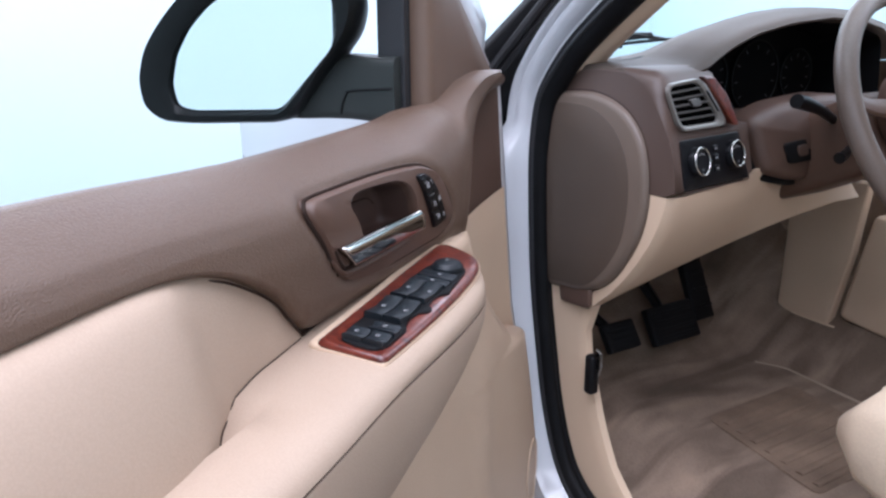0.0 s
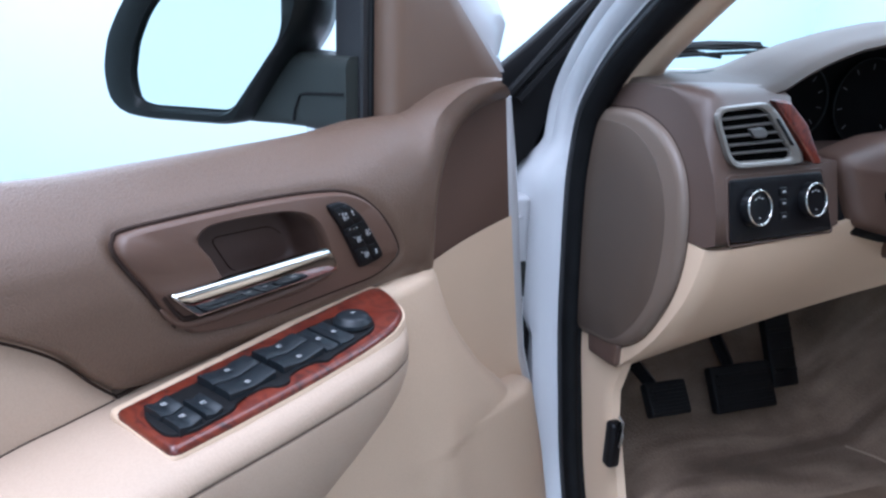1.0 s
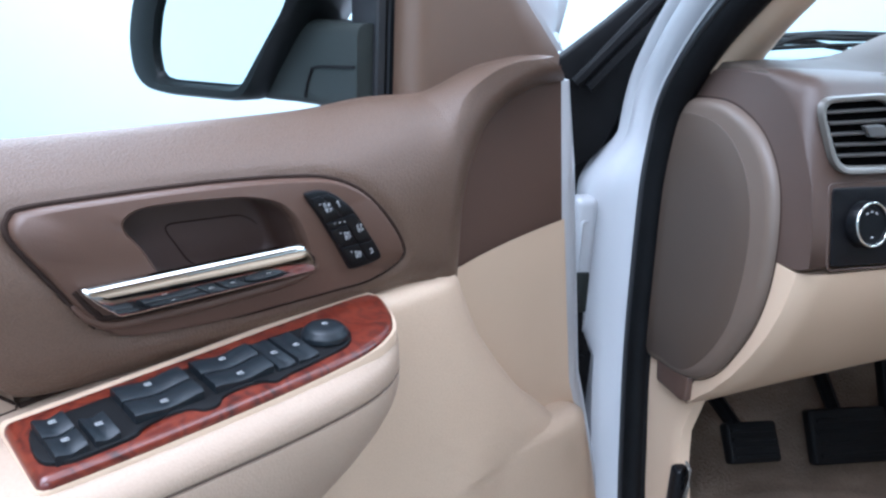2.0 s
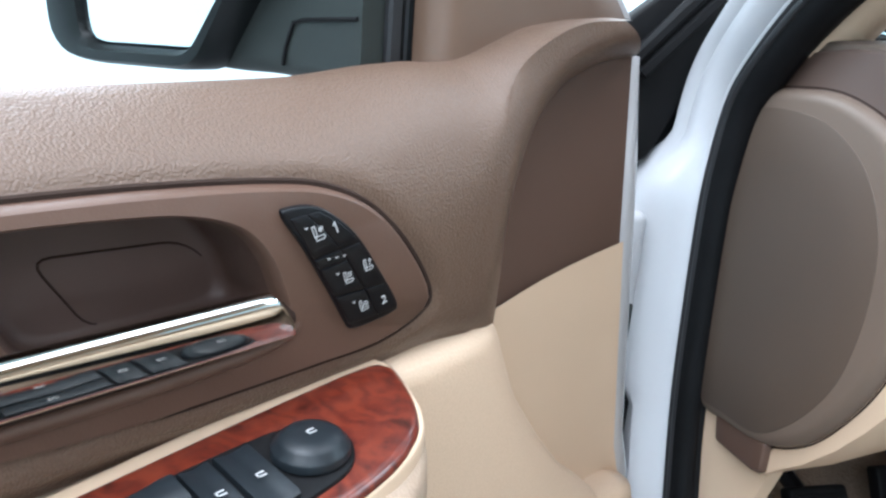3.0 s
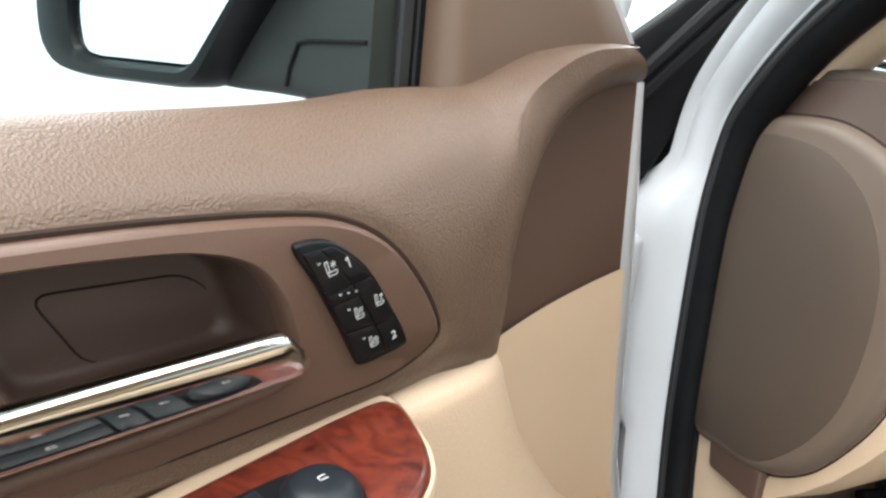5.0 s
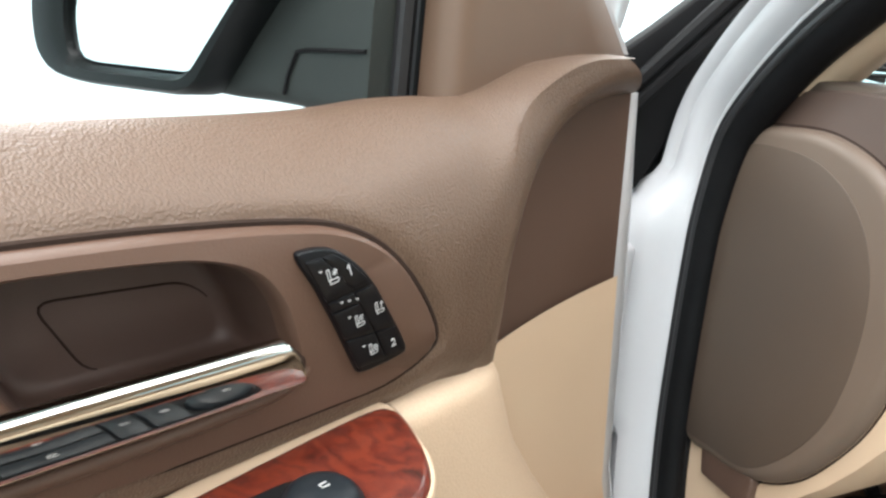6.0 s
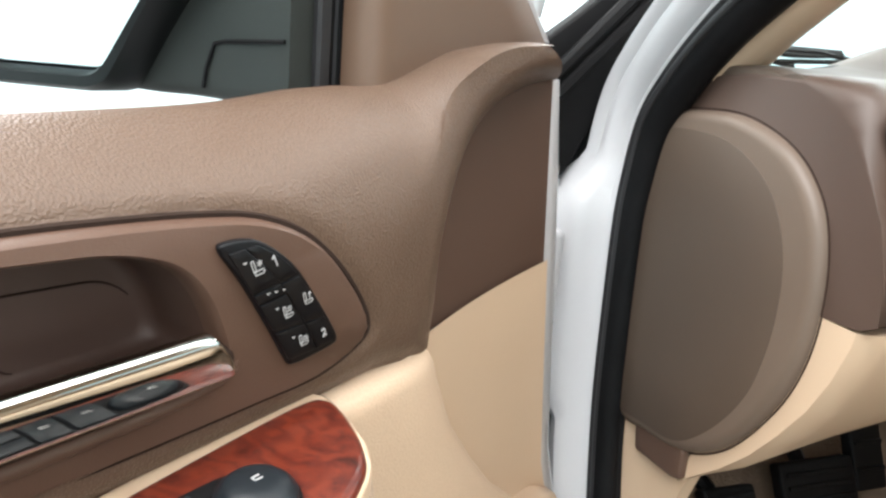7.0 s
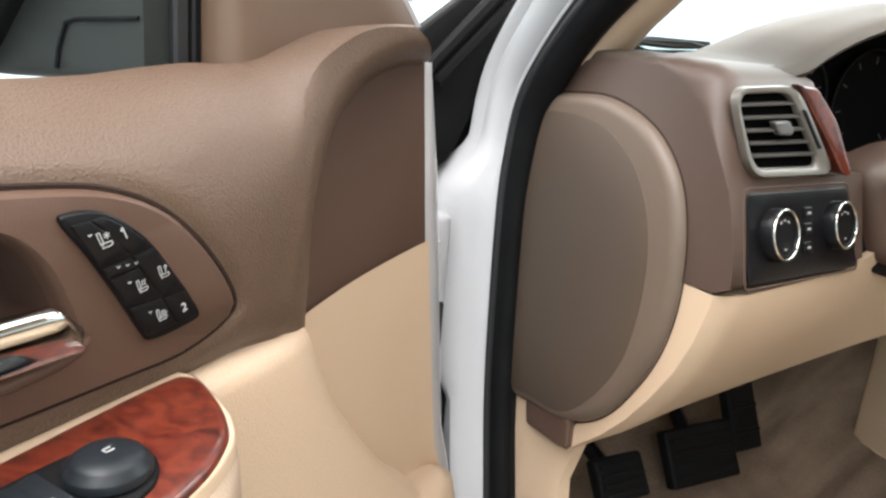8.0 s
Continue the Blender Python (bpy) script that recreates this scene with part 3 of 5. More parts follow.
SEAT = [[(-2.5, 2.7), (-1.5, 2.9), (-0.7, -0.5), (-1.7, -1.0), (-2.5, 2.7)], [(-1.1, -0.9), (2.1, -0.6), (2.5, -1.3), (1.9, -2.0), (-1.2, -2.2), (-1.1, -0.9)]]
MARKS = ([[(0.9, 0.5), (0.9, 2.5)], [(0.0, 1.0), (1.8, 2.0)], [(0.0, 2.0), (1.8, 1.0)]], [[(-0.2, 0.4), (0.3, 1.0), (-0.2, 1.7), (0.3, 2.4)], [(0.9, 0.4), (1.4, 1.0), (0.9, 1.7), (1.4, 2.4)]], [[(-0.2, 0.1), (0.3, 0.7), (-0.2, 1.3), (0.3, 1.9)], [(0.8, 0.1), (1.3, 0.7), (0.8, 1.3), (1.3, 1.9)], [(1.8, 0.1), (2.3, 0.7), (1.8, 1.3)]], [[(0.9, 0.1), (0.9, 2.7)], [(0.2, 1.9), (0.9, 2.7), (1.6, 1.9)]])


def seat_icon(scale, mark):
    return strokes([[(a * scale, b * scale) for a, b in line] for line in SEAT + MARKS[mark]])


for k, c in enumerate((CELLS[0], CELLS[3], CELLS[5], CELLS[4])):
    q = cell_mid(c)
    part("seat_symbol", seat_icon(1.25 if k == 0 else 1.1, k), ICON, memory, m=on_face(q[0], 0.0297, q[1], 6))
    part("indicator", strokes([[(-0.6, 0.3), (0, -0.3), (0.6, 0.3)]], 0.0004), ICON, memory, m=on_face(q[0] - 0.0062, 0.0297, q[1] + 0.003)) if k != 3 else None
for c, ch in ((CELLS[1], "1"), (CELLS[6], "2")):
    q = cell_mid(c)
    if ch == "1":
        part("number", strokes([[(-1.1, 1.3), (0.0, 2.4), (0.0, -2.3)]], 0.0006), ICON, memory, m=on_face(q[0], 0.0297, q[1], 20))
    else:
        letters("number", ch, 0.0062, ICON, memory, on_face(q[0] - 0.002, 0.0301, q[1], 19))
q = cell_mid(CELLS[2])
for k in range(3):
    part("indicator", strokes([[(-0.6, 0.3), (0, -0.3), (0.6, 0.3)]], 0.0004), ICON, memory, m=on_face(q[0] + 0.0042 * (k - 1), 0.0297, q[1]))

# front pocket behind the trim, upper half brown and lower half beige
def pocket(z_low, z_high, u_left, w, material, label):
    rows = []
    for k in range(25):
        s = k / 24
        row = []
        for j in range(13):
            t = j / 12
            zb, zt = z_low(t), z_high(t)
            z = zb + (zt - zb) * s
            u = u_left(z) * (1 - t) + edge_u(z) * t
            dish = -0.012 * (4 * t * (1 - t))
            row.append(D(u, w + dish * 0.5, z))
        rows.append(row)
    rows = [[(p[0], p[1] + 0.02, p[2]) for p in rows[0]]] + rows
    return part("pocket_panel", grid(rows), material, door, label)


pocket(lambda t: 1.04 + 0.028 * t, lambda t: value(t, (0, 0.2, 0.35, 0.5, 0.75, 1), (1.10, 1.15, 1.195, 1.213, 1.224, 1.23)), lambda z: -0.15, -0.016, BROWN_DARK, "dark brown recessed plastic panel")
BEIGE_EDGE_Z, BEIGE_EDGE_U = (0.825, 0.838, 0.845, 0.872, 0.9, 0.945, 0.99, 1.035, 1.05, 1.06, 1.1), (0.11, 0.10, 0.05, 0.02, -0.015, -0.055, -0.09, -0.112, -0.118, -0.13, -0.14)
pocket(lambda t: 0.825, lambda t: 1.044 + 0.028 * t, lambda z: value(z, BEIGE_EDGE_Z, BEIGE_EDGE_U) - 0.02, -0.0125, BEIGE_PLAIN, "beige recessed plastic panel")


def lower_panel():
    rows = []
    zs = [1.062, 1.058, 1.052, 1.045, 1.035, 1.02, 1.003, 0.985, 0.965, 0.943, 0.925, 0.907, 0.889, 0.875, 0.863, 0.855, 0.849, 0.845, 0.84, 0.83, 0.8, 0.77, 0.74, 0.7, 0.65, 0.6, 0.55, 0.5, 0.42]
    for z in zs:
        end = value(z, BEIGE_EDGE_Z, BEIGE_EDGE_U) if z > 0.83 else edge_u(z) + 0.002
        row = []
        for d, w in ((None, 0.02), (0.55, 0.02), (0.5, 0.02), (0.46, 0.02), (0.43, 0.02), (0.4, 0.02), (0.375, 0.02), (0.35, 0.02), (0.325, 0.02), (0.3, 0.02), (0.275, 0.02), (0.25, 0.02), (0.225, 0.02), (0.2, 0.02), (0.18, 0.02), (0.16, 0.02), (0.14, 0.02), (0.12, 0.0198), (0.07, 0.0187), (0.04, 0.0155), (0.022, 0.0105), (0.01, 0.004), (0.003, -0.004), (0.0, -0.014), (-0.002, -0.03)):
            u = -1.0 if d is None else end - d
            if z > 1.03:
                u = max(u, -0.23)
            curl = value(z, (1.05, 1.055, 1.059, 1.062), (0.0, -0.0015, -0.007, -0.024))
            # a soft upright fold below the armrest's tip
            fold = 0.012 * math.exp(-((u + 0.125 - 0.05 * (0.9 - z)) / 0.03) ** 2) * min(1.0, max(0.0, (0.98 - z) / 0.16))
            row.append(D(u, w + curl + fold + 0.004 * math.sin(3 * (z - 0.6)), z))
        rows.append(row)
    return grid(rows)


part("lower_panel", lower_panel(), BEIGE, door, "beige grained vinyl lower door panel", 50)
part("fastener_cover", ring_tube([D(0.135 + 0.03 * math.cos(a), 0.0175 - 0.002 * math.cos(a), 0.555 + 0.06 * math.sin(a)) for a in [2 * math.pi * k / 40 for k in range(40)]], 0.0016, 6), BEIGE_PLAIN, door, "oval beige cover low on the panel")


INSERT_U = (-1.0, -0.85, -0.75, -0.70, -0.66, -0.63, -0.6, -0.567, -0.54, -0.513, -0.492, -0.478)
INSERT_Z = (1.133, 1.140, 1.143, 1.145, 1.147, 1.147, 1.143, 1.134, 1.12, 1.099, 1.074, 1.059)
INSERT_W = (0.07, 0.068, 0.062, 0.056, 0.051, 0.043, 0.022, 0.01, 0.003, 0.0, -0.003, -0.004)


def insert_w(top, low, z):
    s = min(1.0, max(0.0, (z - top - 0.004) / (1.03 - top - 0.004)))
    return 0.008 + (low - 0.012) * s ** 0.38 + 0.016 * math.sin(math.pi * min(1, s * 1.15) * 0.5) ** 0.6


def arm_top(u):
    return value(u, (-1.0, -0.56, -0.49, -0.2), (1.0505, 1.0505, 1.0515, 1.0607))


def arm_sink(u):
    return value(u, (-0.64, -0.59, -0.579), (0.014, 0.009, 0.0))


def insert_line():
    return [(a[0], a[1], b[1]) for a, b in zip(curve(list(zip(INSERT_U, INSERT_Z)), 60), curve(list(zip(INSERT_U, INSERT_W)), 60))]


def insert_panel():
    rows = []
    for u, top, low in insert_line():
        row = [D(u, -0.02, top + 0.012)]
        for k in range(17):
            z = top + 0.004 + (1.03 - top - 0.004) * k / 16
            row.append(D(u, insert_w(top, low, z), z))
        rows.append(row)
    return grid(rows)


part("seam_line", tube([D(u, w, z) for u, w, z in curve([(-1.0, 0.012, 1.13), (-0.73, 0.012, 1.141), (-0.66, 0.012, 1.144), (-0.61, 0.012, 1.142), (-0.572, 0.012, 1.132), (-0.542, 0.012, 1.117), (-0.513, 0.012, 1.096), (-0.492, 0.012, 1.071), (-0.478, 0.01, 1.056)], 90)], 0.001, 6), GROOVE, door)
part("armrest_gap", tube([D(u, w, arm_top(u) + 0.0006 + 0.02 * (0.06 - w)) for u, w in curve([(-0.476, 0.009), (-0.45, 0.006), (-0.40, 0.0045), (-0.3, 0.0045), (-0.25, 0.0045), (-0.225, 0.004)], 40)], 0.0016, 6), GROOVE, door)
part("foot_seam", tube([D(u, insert_w(top, low, arm_top(u) - arm_sink(u)) + 0.0003, arm_top(u) - arm_sink(u)) for u, top, low in insert_line()], 0.0008, 6), GROOVE, door)
part("insert_panel", insert_panel(), BEIGE_DIM, door, "padded beige vinyl insert", 60)


ARM_U = (-1.0, -0.75, -0.6, -0.5, -0.42, -0.36, -0.3123, -0.2845, -0.266, -0.252, -0.241, -0.233, -0.228, -0.225)
ARM_W = (0.126, 0.12, 0.115, 0.108, 0.107, 0.105, 0.1, 0.093, 0.084, 0.072, 0.057, 0.045, 0.03, 0.02)


def armrest_mesh():
    foot = (0.74, 0.76, 0.79, 0.82, 0.85, 0.88, 0.914, 0.938, 0.96, 0.98, 0.998, 1.01, 1.018, 1.022)
    line = curve(list(zip(ARM_U, ARM_W, foot)), 90)
    rows = []
    for u, w, f in line:
        top = arm_top(u)
        sink = arm_sink(u)
        r = min(0.028, w * 0.3)
        inner = min(0.056, w * 0.45)
        prof = [(-0.01, top - sink), (inner * 0.9, top - sink), (inner, top - sink * 0.8), (inner + min(0.004, w * 0.05), top - sink * 0.1), (w - r, top), (w - r * 0.6, top - r * 0.05), (w - r * 0.3, top - r * 0.17), (w - r * 0.08, top - r * 0.36), (w, top - 0.015), (w + 0.001, 1.0325), (w + 0.0005, 1.0315), (w - 0.003, 1.0305), (w - 0.003, 1.0295), (w + 0.0005, 1.0285), (w + 0.001, 1.023)]
        for k in range(1, 9):
            s = k / 8
            prof.append((w * (1 - 0.85 * s ** 1.8) + 0.012 * s, 1.023 + (f - 1.023) * s))
        prof.append((-0.01, f))
        rows.append([D(u, a, b) for a, b in prof])
    return grid(rows, ring=True, caps=True)


part("armrest_seam", tube([D(u, w + 0.0002, 1.0302) for u, w in curve(list(zip(ARM_U, ARM_W)), 80)], 0.0005, 6), SEAM, door)
part("armrest", armrest_mesh(), BEIGE_DIM, door, "beige moulded armrest with a seam along its side", 40)

# wood switch plate on the armrest
def W(u, w, z):
    return (u, -w, z + 0.035 * (u + 0.36) + 0.05 * (0.06 - w))


WOOD_LINE = curve([(-0.485, 0.0318), (-0.40, 0.0275), (-0.31, 0.022), (-0.250, 0.020), (-0.237, 0.026), (-0.238, 0.038), (-0.250, 0.062), (-0.267, 0.0785), (-0.30, 0.089), (-0.37, 0.0945), (-0.44, 0.0958), (-0.4865, 0.0948)], 110)
WOOD_LINE = [tuple(p) for p in WOOD_LINE] + [(-0.4895, 0.094), (-0.4912, 0.092), (-0.4917, 0.0886), (-0.4916, 0.078), (-0.4913, 0.064), (-0.491, 0.05), (-0.4908, 0.038), (-0.4898, 0.0342), (-0.488, 0.0324)]
rim = [(-0.36 + (a + 0.36) * (1.03 if a > -0.36 else 1.004), 0.06 + (b - 0.06) * (1.008 if b > 0.06 else 1.3)) for a, b in WOOD_LINE]
part("switch_plate_rim", plate(rim, W, 1.04, 1.0592, 0.003), BEIGE_PLAIN, door)
wood = part("wood_trim", plate(WOOD_LINE, W, 1.045, 1.0625, 0.0045, 4, 0.001), WOOD, door, "glossy red burl wood switch plate", 50)
well = curve([(-0.4835, 0.055), (-0.474, 0.0475), (-0.45, 0.0455), (-0.38, 0.0425), (-0.33, 0.041), (-0.306, 0.043), (-0.292, 0.051), (-0.291, 0.066), (-0.302, 0.079), (-0.325, 0.0835), (-0.350, 0.0862), (-0.361, 0.0882), (-0.368, 0.0838), (-0.38, 0.0822), (-0.392, 0.0838), (-0.398, 0.0892), (-0.406, 0.0892), (-0.412, 0.0838), (-0.424, 0.0822), (-0.436, 0.0838), (-0.444, 0.0885), (-0.458, 0.0892), (-0.476, 0.0885), (-0.486, 0.079)], 140, True)
switches = part("switch_panel", plate(well, W, 1.05, 1.0648, 0.001, 2), BLACK_SOFT, door, "black window switch panel with white symbols")


def paddle(u0, u1, w0, w1, z0, z1, tip=0.0):
    """A rocker: a rounded key with a raised front lip."""
    rows = []
    for k in range(9):
        s = k / 8
        u = u0 + (u1 - u0) * s
        h = z0 + (z1 - z0) * (0.75 + 0.25 * math.cos(2 * math.pi * s)) + tip * s
        rows.append([W(u, w0, z0 - 0.004), W(u, w0, h - 0.001), W(u, w0 + 0.0015, h), W(u, w1 - 0.0015, h), W(u, w1, h - 0.001), W(u, w1, z0 - 0.004)])
    return grid(rows, ring=True, caps=True)


for u0, u1 in ((-0.440, -0.402), (-0.395, -0.358)):
    for w0, w1 in ((0.0465, 0.0630), (0.0645, 0.0805)):
        part("window_switch", paddle(u0, u1, w0, w1, 1.066, 1.0705), SWITCH, switches)
for u0, u1, w0, w1 in ((-0.481, -0.466, 0.0505, 0.0685), (-0.481, -0.466, 0.070, 0.0875), (-0.4625, -0.4505, 0.0635, 0.0875)):
    part("lock_switch", paddle(u0, u1, w0, w1, 1.066, 1.0695), SWITCH, switches)
for u0, u1 in ((-0.355, -0.3435), (-0.341, -0.3265)):
    part("mirror_key", paddle(u0, u1, 0.0455, 0.0815, 1.066, 1.068), SWITCH, switches)
part("mirror_knob", disc_stack([(0.0155, 0), (0.0155, 0.003), (0.0152, 0.0038), (0.0138, 0.0048), (0.0132, 0.0062), (0.0112, 0.0078), (0.007, 0.0088), (0.002, 0.0091)]), SWITCH, switches, "round black mirror adjuster", m=Matrix.Translation(W(-0.3085, 0.0625, 1.065)))
for u, w, h in ((-0.4735, 0.06, 1.0699), (-0.4735, 0.079, 1.0699), (-0.4565, 0.076, 1.0699), (-0.423, 0.056, 1.0701), (-0.423, 0.077, 1.0701), (-0.378, 0.056, 1.0701), (-0.378, 0.077, 1.0701), (-0.349, 0.066, 1.0686), (-0.333, 0.066, 1.0686), (-0.3085, 0.0625, 1.0742)):
    part("switch_symbol", merge(box(-0.0018, 0.0018, -0.0014, -0.0008, 0, 0.0003), box(-0.0018, 0.0018, 0.0008, 0.0014, 0, 0.0003), box(-0.0018, -0.0012, -0.0014, 0.0014, 0, 0.0003)), ICON, switches, m=Matrix.Translation(W(u, w, h)))

# sail panel, window channel and painted shell
SAIL_Z = (1.185, 1.21, 1.238, 1.26, 1.29, 1.32, 1.36, 1.4, 1.44)


def sail_right(z):
    return value(z, (1.185, 1.238, 1.32, 1.44), (0.048, 0.052, -0.045, -0.183))


def sail_row(z):
    r = sail_right(z)
    left = [D(-0.155, -0.06, z), D(-0.1545, -0.045, z), D(-0.1527, -0.037, z), D(-0.149, -0.0325, z), D(-0.143, -0.0302, z), D(-0.135, -0.0292, z)]
    return left + [D(max(-0.13 + 0.001 * k, -0.13 + (r - 0.006 + 0.13) * k / 4), -0.0292 - 0.0012 * k, z) for k in range(1, 5)] + [D(max(-0.125, r - 0.001), -0.037, z), D(max(-0.124, r), -0.05, z), D(-0.13, -0.06, z)]


part("sail_panel", grid([sail_row(z) for z in SAIL_Z], ring=True, caps=True), BROWN_SAIL, door, "brown plastic sail panel at the mirror", 65)
for u0, u1, w0, mt in ((-0.1685, -0.1595, -0.050, CHANNEL), (-0.1735, -0.1695, -0.054, RUBBER), (-0.1775, -0.1745, -0.053, CHANNEL), (-0.1805, -0.1785, -0.053, RUBBER), (-0.1915, -0.1815, -0.051, CHANNEL)):
    part("window_channel", grid([[D(u0 + k, -0.085, z), D(u0 + k, w0 - 0.002, z), D(u0 + k + 0.0015, w0, z), D(u1 + k - 0.0015, w0, z), D(u1 + k, w0 - 0.002, z), D(u1 + k, -0.085, z)] for z, k in ((1.17, 0.0155), (1.25, 0.016), (1.33, 0.017), (1.44, 0.018))], ring=True, caps=True), mt, door)


def shell_mesh():
    rows = []
    for z in (0.5, 0.6, 0.7, 0.82, 0.866, 0.92, 0.975, 1.02, 1.067, 1.13, 1.19, 1.215):
        e = edge_u(z)
        k = value(z, (0.5, 1.1, 1.215), (0.03, 0.034, 0.022))
        y = min(z, 1.14 + 0.1 * (z - 1.13)) if z > 1.13 else z
        rows.append([D(-1.08, -0.055, y), D(-0.6, -0.055, y), D(e - 0.05, -0.045, y), D(e - 0.002, -0.03, z), D(e, -0.0185, z), D(e + 0.004, -0.0165, z), D(e + k * 0.7, -0.0185, z), D(e + k, -0.0225, z), D(e + k + 0.004, -0.03, z), D(e + k + 0.008, -0.06, z), D(e + k + 0.006, -0.13, y), D(e, -0.15, y), D(-0.5, -0.155, y), D(-1.08, -0.15, y)])
    return grid(rows, ring=True, caps=True)


part("door_shell", shell_mesh(), PAINT, door, "white painted steel door shell", 40)
def post_right(z):
    return value(z, (1.2, 1.215, 1.25, 1.296, 1.31, 1.44), (0.055, 0.068, 0.08, 0.096, 0.085, -0.05))


part("frame_post", grid([[D(sail_right(z) - 0.02, -0.05, z), D(sail_right(z) + 0.001, -0.042, z), D(sail_right(z) + 0.012, -0.040, z), D(post_right(z) - 0.02, -0.052, z), D(post_right(z) - 0.003, -0.062, z), D(post_right(z), -0.07, z), D(post_right(z) - 0.01, -0.11, z), D(sail_right(z) - 0.02, -0.11, z)] for z in (1.2415, 1.26, 1.28, 1.296, 1.31, 1.35, 1.4, 1.44)], ring=True, caps=True), PAINT, door, "white painted window frame", 30)

# exterior mirror on the door
TILT = radians(4)


def MG(a, z, d):
    """Mirror axes: a outward along the glass, z up, d out of the glass towards the driver."""
    a *= 1.38
    au, aw = -math.sin(TILT), -math.cos(TILT)
    du, dw = -math.cos(TILT), math.sin(TILT)
    return D(-0.217 + au * a + du * d, -0.199 + aw * a + dw * d, z - 0.007)


GLASS_LINE = rounded([(0.001, 1.2075), (0.09, 1.2025), (0.108, 1.207), (0.1125, 1.235), (0.104, 1.27), (0.088, 1.3), (0.066, 1.325), (0.04, 1.345), (0.0, 1.36), (-0.05, 1.36), (-0.058, 1.33), (-0.057, 1.281), (-0.008, 1.2145)], 0.01, 4)
HOUSE_LINE = rounded([(0.001, 1.1935), (0.09, 1.1875), (0.126, 1.1885), (0.144, 1.203), (0.148, 1.237), (0.138, 1.275), (0.118, 1.307), (0.092, 1.338), (0.058, 1.365), (0.0, 1.385), (-0.065, 1.385), (-0.08, 1.33), (-0.073, 1.296), (-0.012, 1.199)], 0.014, 4)


def housing():
    n = 96
    c = np.array((0.03, 1.28))
    ang = [2 * math.pi * k / n for k in range(n)]
    ho, gl = radial(HOUSE_LINE, c, ang), radial(GLASS_LINE, c, ang)
    rows = []
    rows.append([MG(*(c + (p - c) * 0.45), -0.105) for p in ho])
    rows.append([MG(*(c + (p - c) * 0.75), -0.09) for p in ho])
    rows.append([MG(*(c + (p - c) * 0.92), -0.055) for p in ho])
    rows.append([MG(*p, -0.02) for p in ho])
    rows.append([MG(*p, 0.0) for p in ho])
    rows.append([MG(*(p + (c - p) * 0.03), 0.007) for p in ho])
    rows.append([MG(*(q + (p - q) * 0.35), 0.008) for p, q in zip(ho, gl)])
    rows.append([MG(*(q + (c - q) * -0.02), 0.003) for q in gl])
    rows.append([MG(*(q + (c - q) * 0.0), -0.012) for q in gl])
    rows.append([MG(*(q + (c - q) * 0.2), -0.014) for q in gl])
    return grid(rows, ring=True, caps=True)


mirror = part("mirror_housing", housing(), HOUSING, door, "charcoal plastic exterior mirror housing", 45)
part("mirror_glass", plate([tuple(np.array((0.03, 1.28)) + (np.array(p) - (0.03, 1.28)) * 0.985) for p in GLASS_LINE], MG, -0.012, -0.002), GLASS_MIRROR, mirror, "clear mirror glass")
def arm_mesh():
    rows = []
    for w, u0, u1, z0, z1 in ((-0.056, -0.192, -0.12, 1.186, 1.262), (-0.09, -0.192, -0.12, 1.188, 1.262), (-0.12, -0.193, -0.12, 1.190, 1.263), (-0.15, -0.197, -0.125, 1.19, 1.264), (-0.18, -0.199, -0.13, 1.1885, 1.262), (-0.215, -0.205, -0.14, 1.1885, 1.235)):
        rows.append([D(a, w, b) for a, b in rounded([(u0, z0), (u1, z0), (u1, z1), (u0, z1)], 0.012)])
    return grid(rows, ring=True, caps=True)


foot = part("mirror_arm", arm_mesh(), MIRROR_PLASTIC, door, "charcoal plastic mirror foot", 50)
part("seam", tube([D(-0.195, -0.126, 1.197), D(-0.1945, -0.124, 1.208), D(-0.194, -0.117, 1.2225), D(-0.193, -0.108, 1.2245), D(-0.1925, -0.059, 1.2275)], 0.0013, 6), BLACK_SOFT, foot)

# ---- the car's body round the door opening ----
car = thing("car", "white car at its open driver's door", "car", pose(0, 0, 0))
OPEN = [(0.92, 0.475), (0.985, 0.505), (1.03, 0.555), (1.066, 0.645), (1.09, 0.75), (1.11, 0.86), (1.119, 0.955), (1.125, 1.06), (1.1235, 1.12), (1.113, 1.18), (1.085, 1.222), (1.045, 1.263), (1.0, 1.298), (0.9, 1.365), (0.8, 1.425), (0.66, 1.52), (0.5, 1.62), (0.36, 1.68)]
OPENING = curve(OPEN, 102)


def sweep(offsets, line):
    """Sections along the opening's edge: each offset is (outward across the edge, x)."""
    rows = []
    for i, q in enumerate(line):
        d = line[min(i + 1, len(line) - 1)] - line[max(i - 1, 0)]
        d = d / np.linalg.norm(d)
        nrm = np.array((d[1], -d[0]))
        rows.append([(x, *(q + nrm * o)) for o, x in offsets])
    return rows


def seal_mesh():
    rows = []
    line = OPENING
    for i, q in enumerate(line):
        d = line[min(i + 1, len(line) - 1)] - line[max(i - 1, 0)]
        d = d / np.linalg.norm(d)
        nrm = np.array((d[1], -d[0]))
        g = min(1.0, max(0.0, (q[1] - 1.08) / 0.12))
        row = []
        for k in range(16):
            a = 2 * math.pi * k / 16
            ripple = 1 - 0.12 * (1 if k in (5, 6) else 0)
            row.append((0.454 + 0.004 * g + (0.017 + 0.002 * g) * math.sin(a) * ripple, *(q + nrm * ((0.020 + 0.003 * g) * math.cos(a) * ripple - 0.002 - 0.003 * g))))
        rows.append(row)
    return grid(rows, ring=True, caps=True)


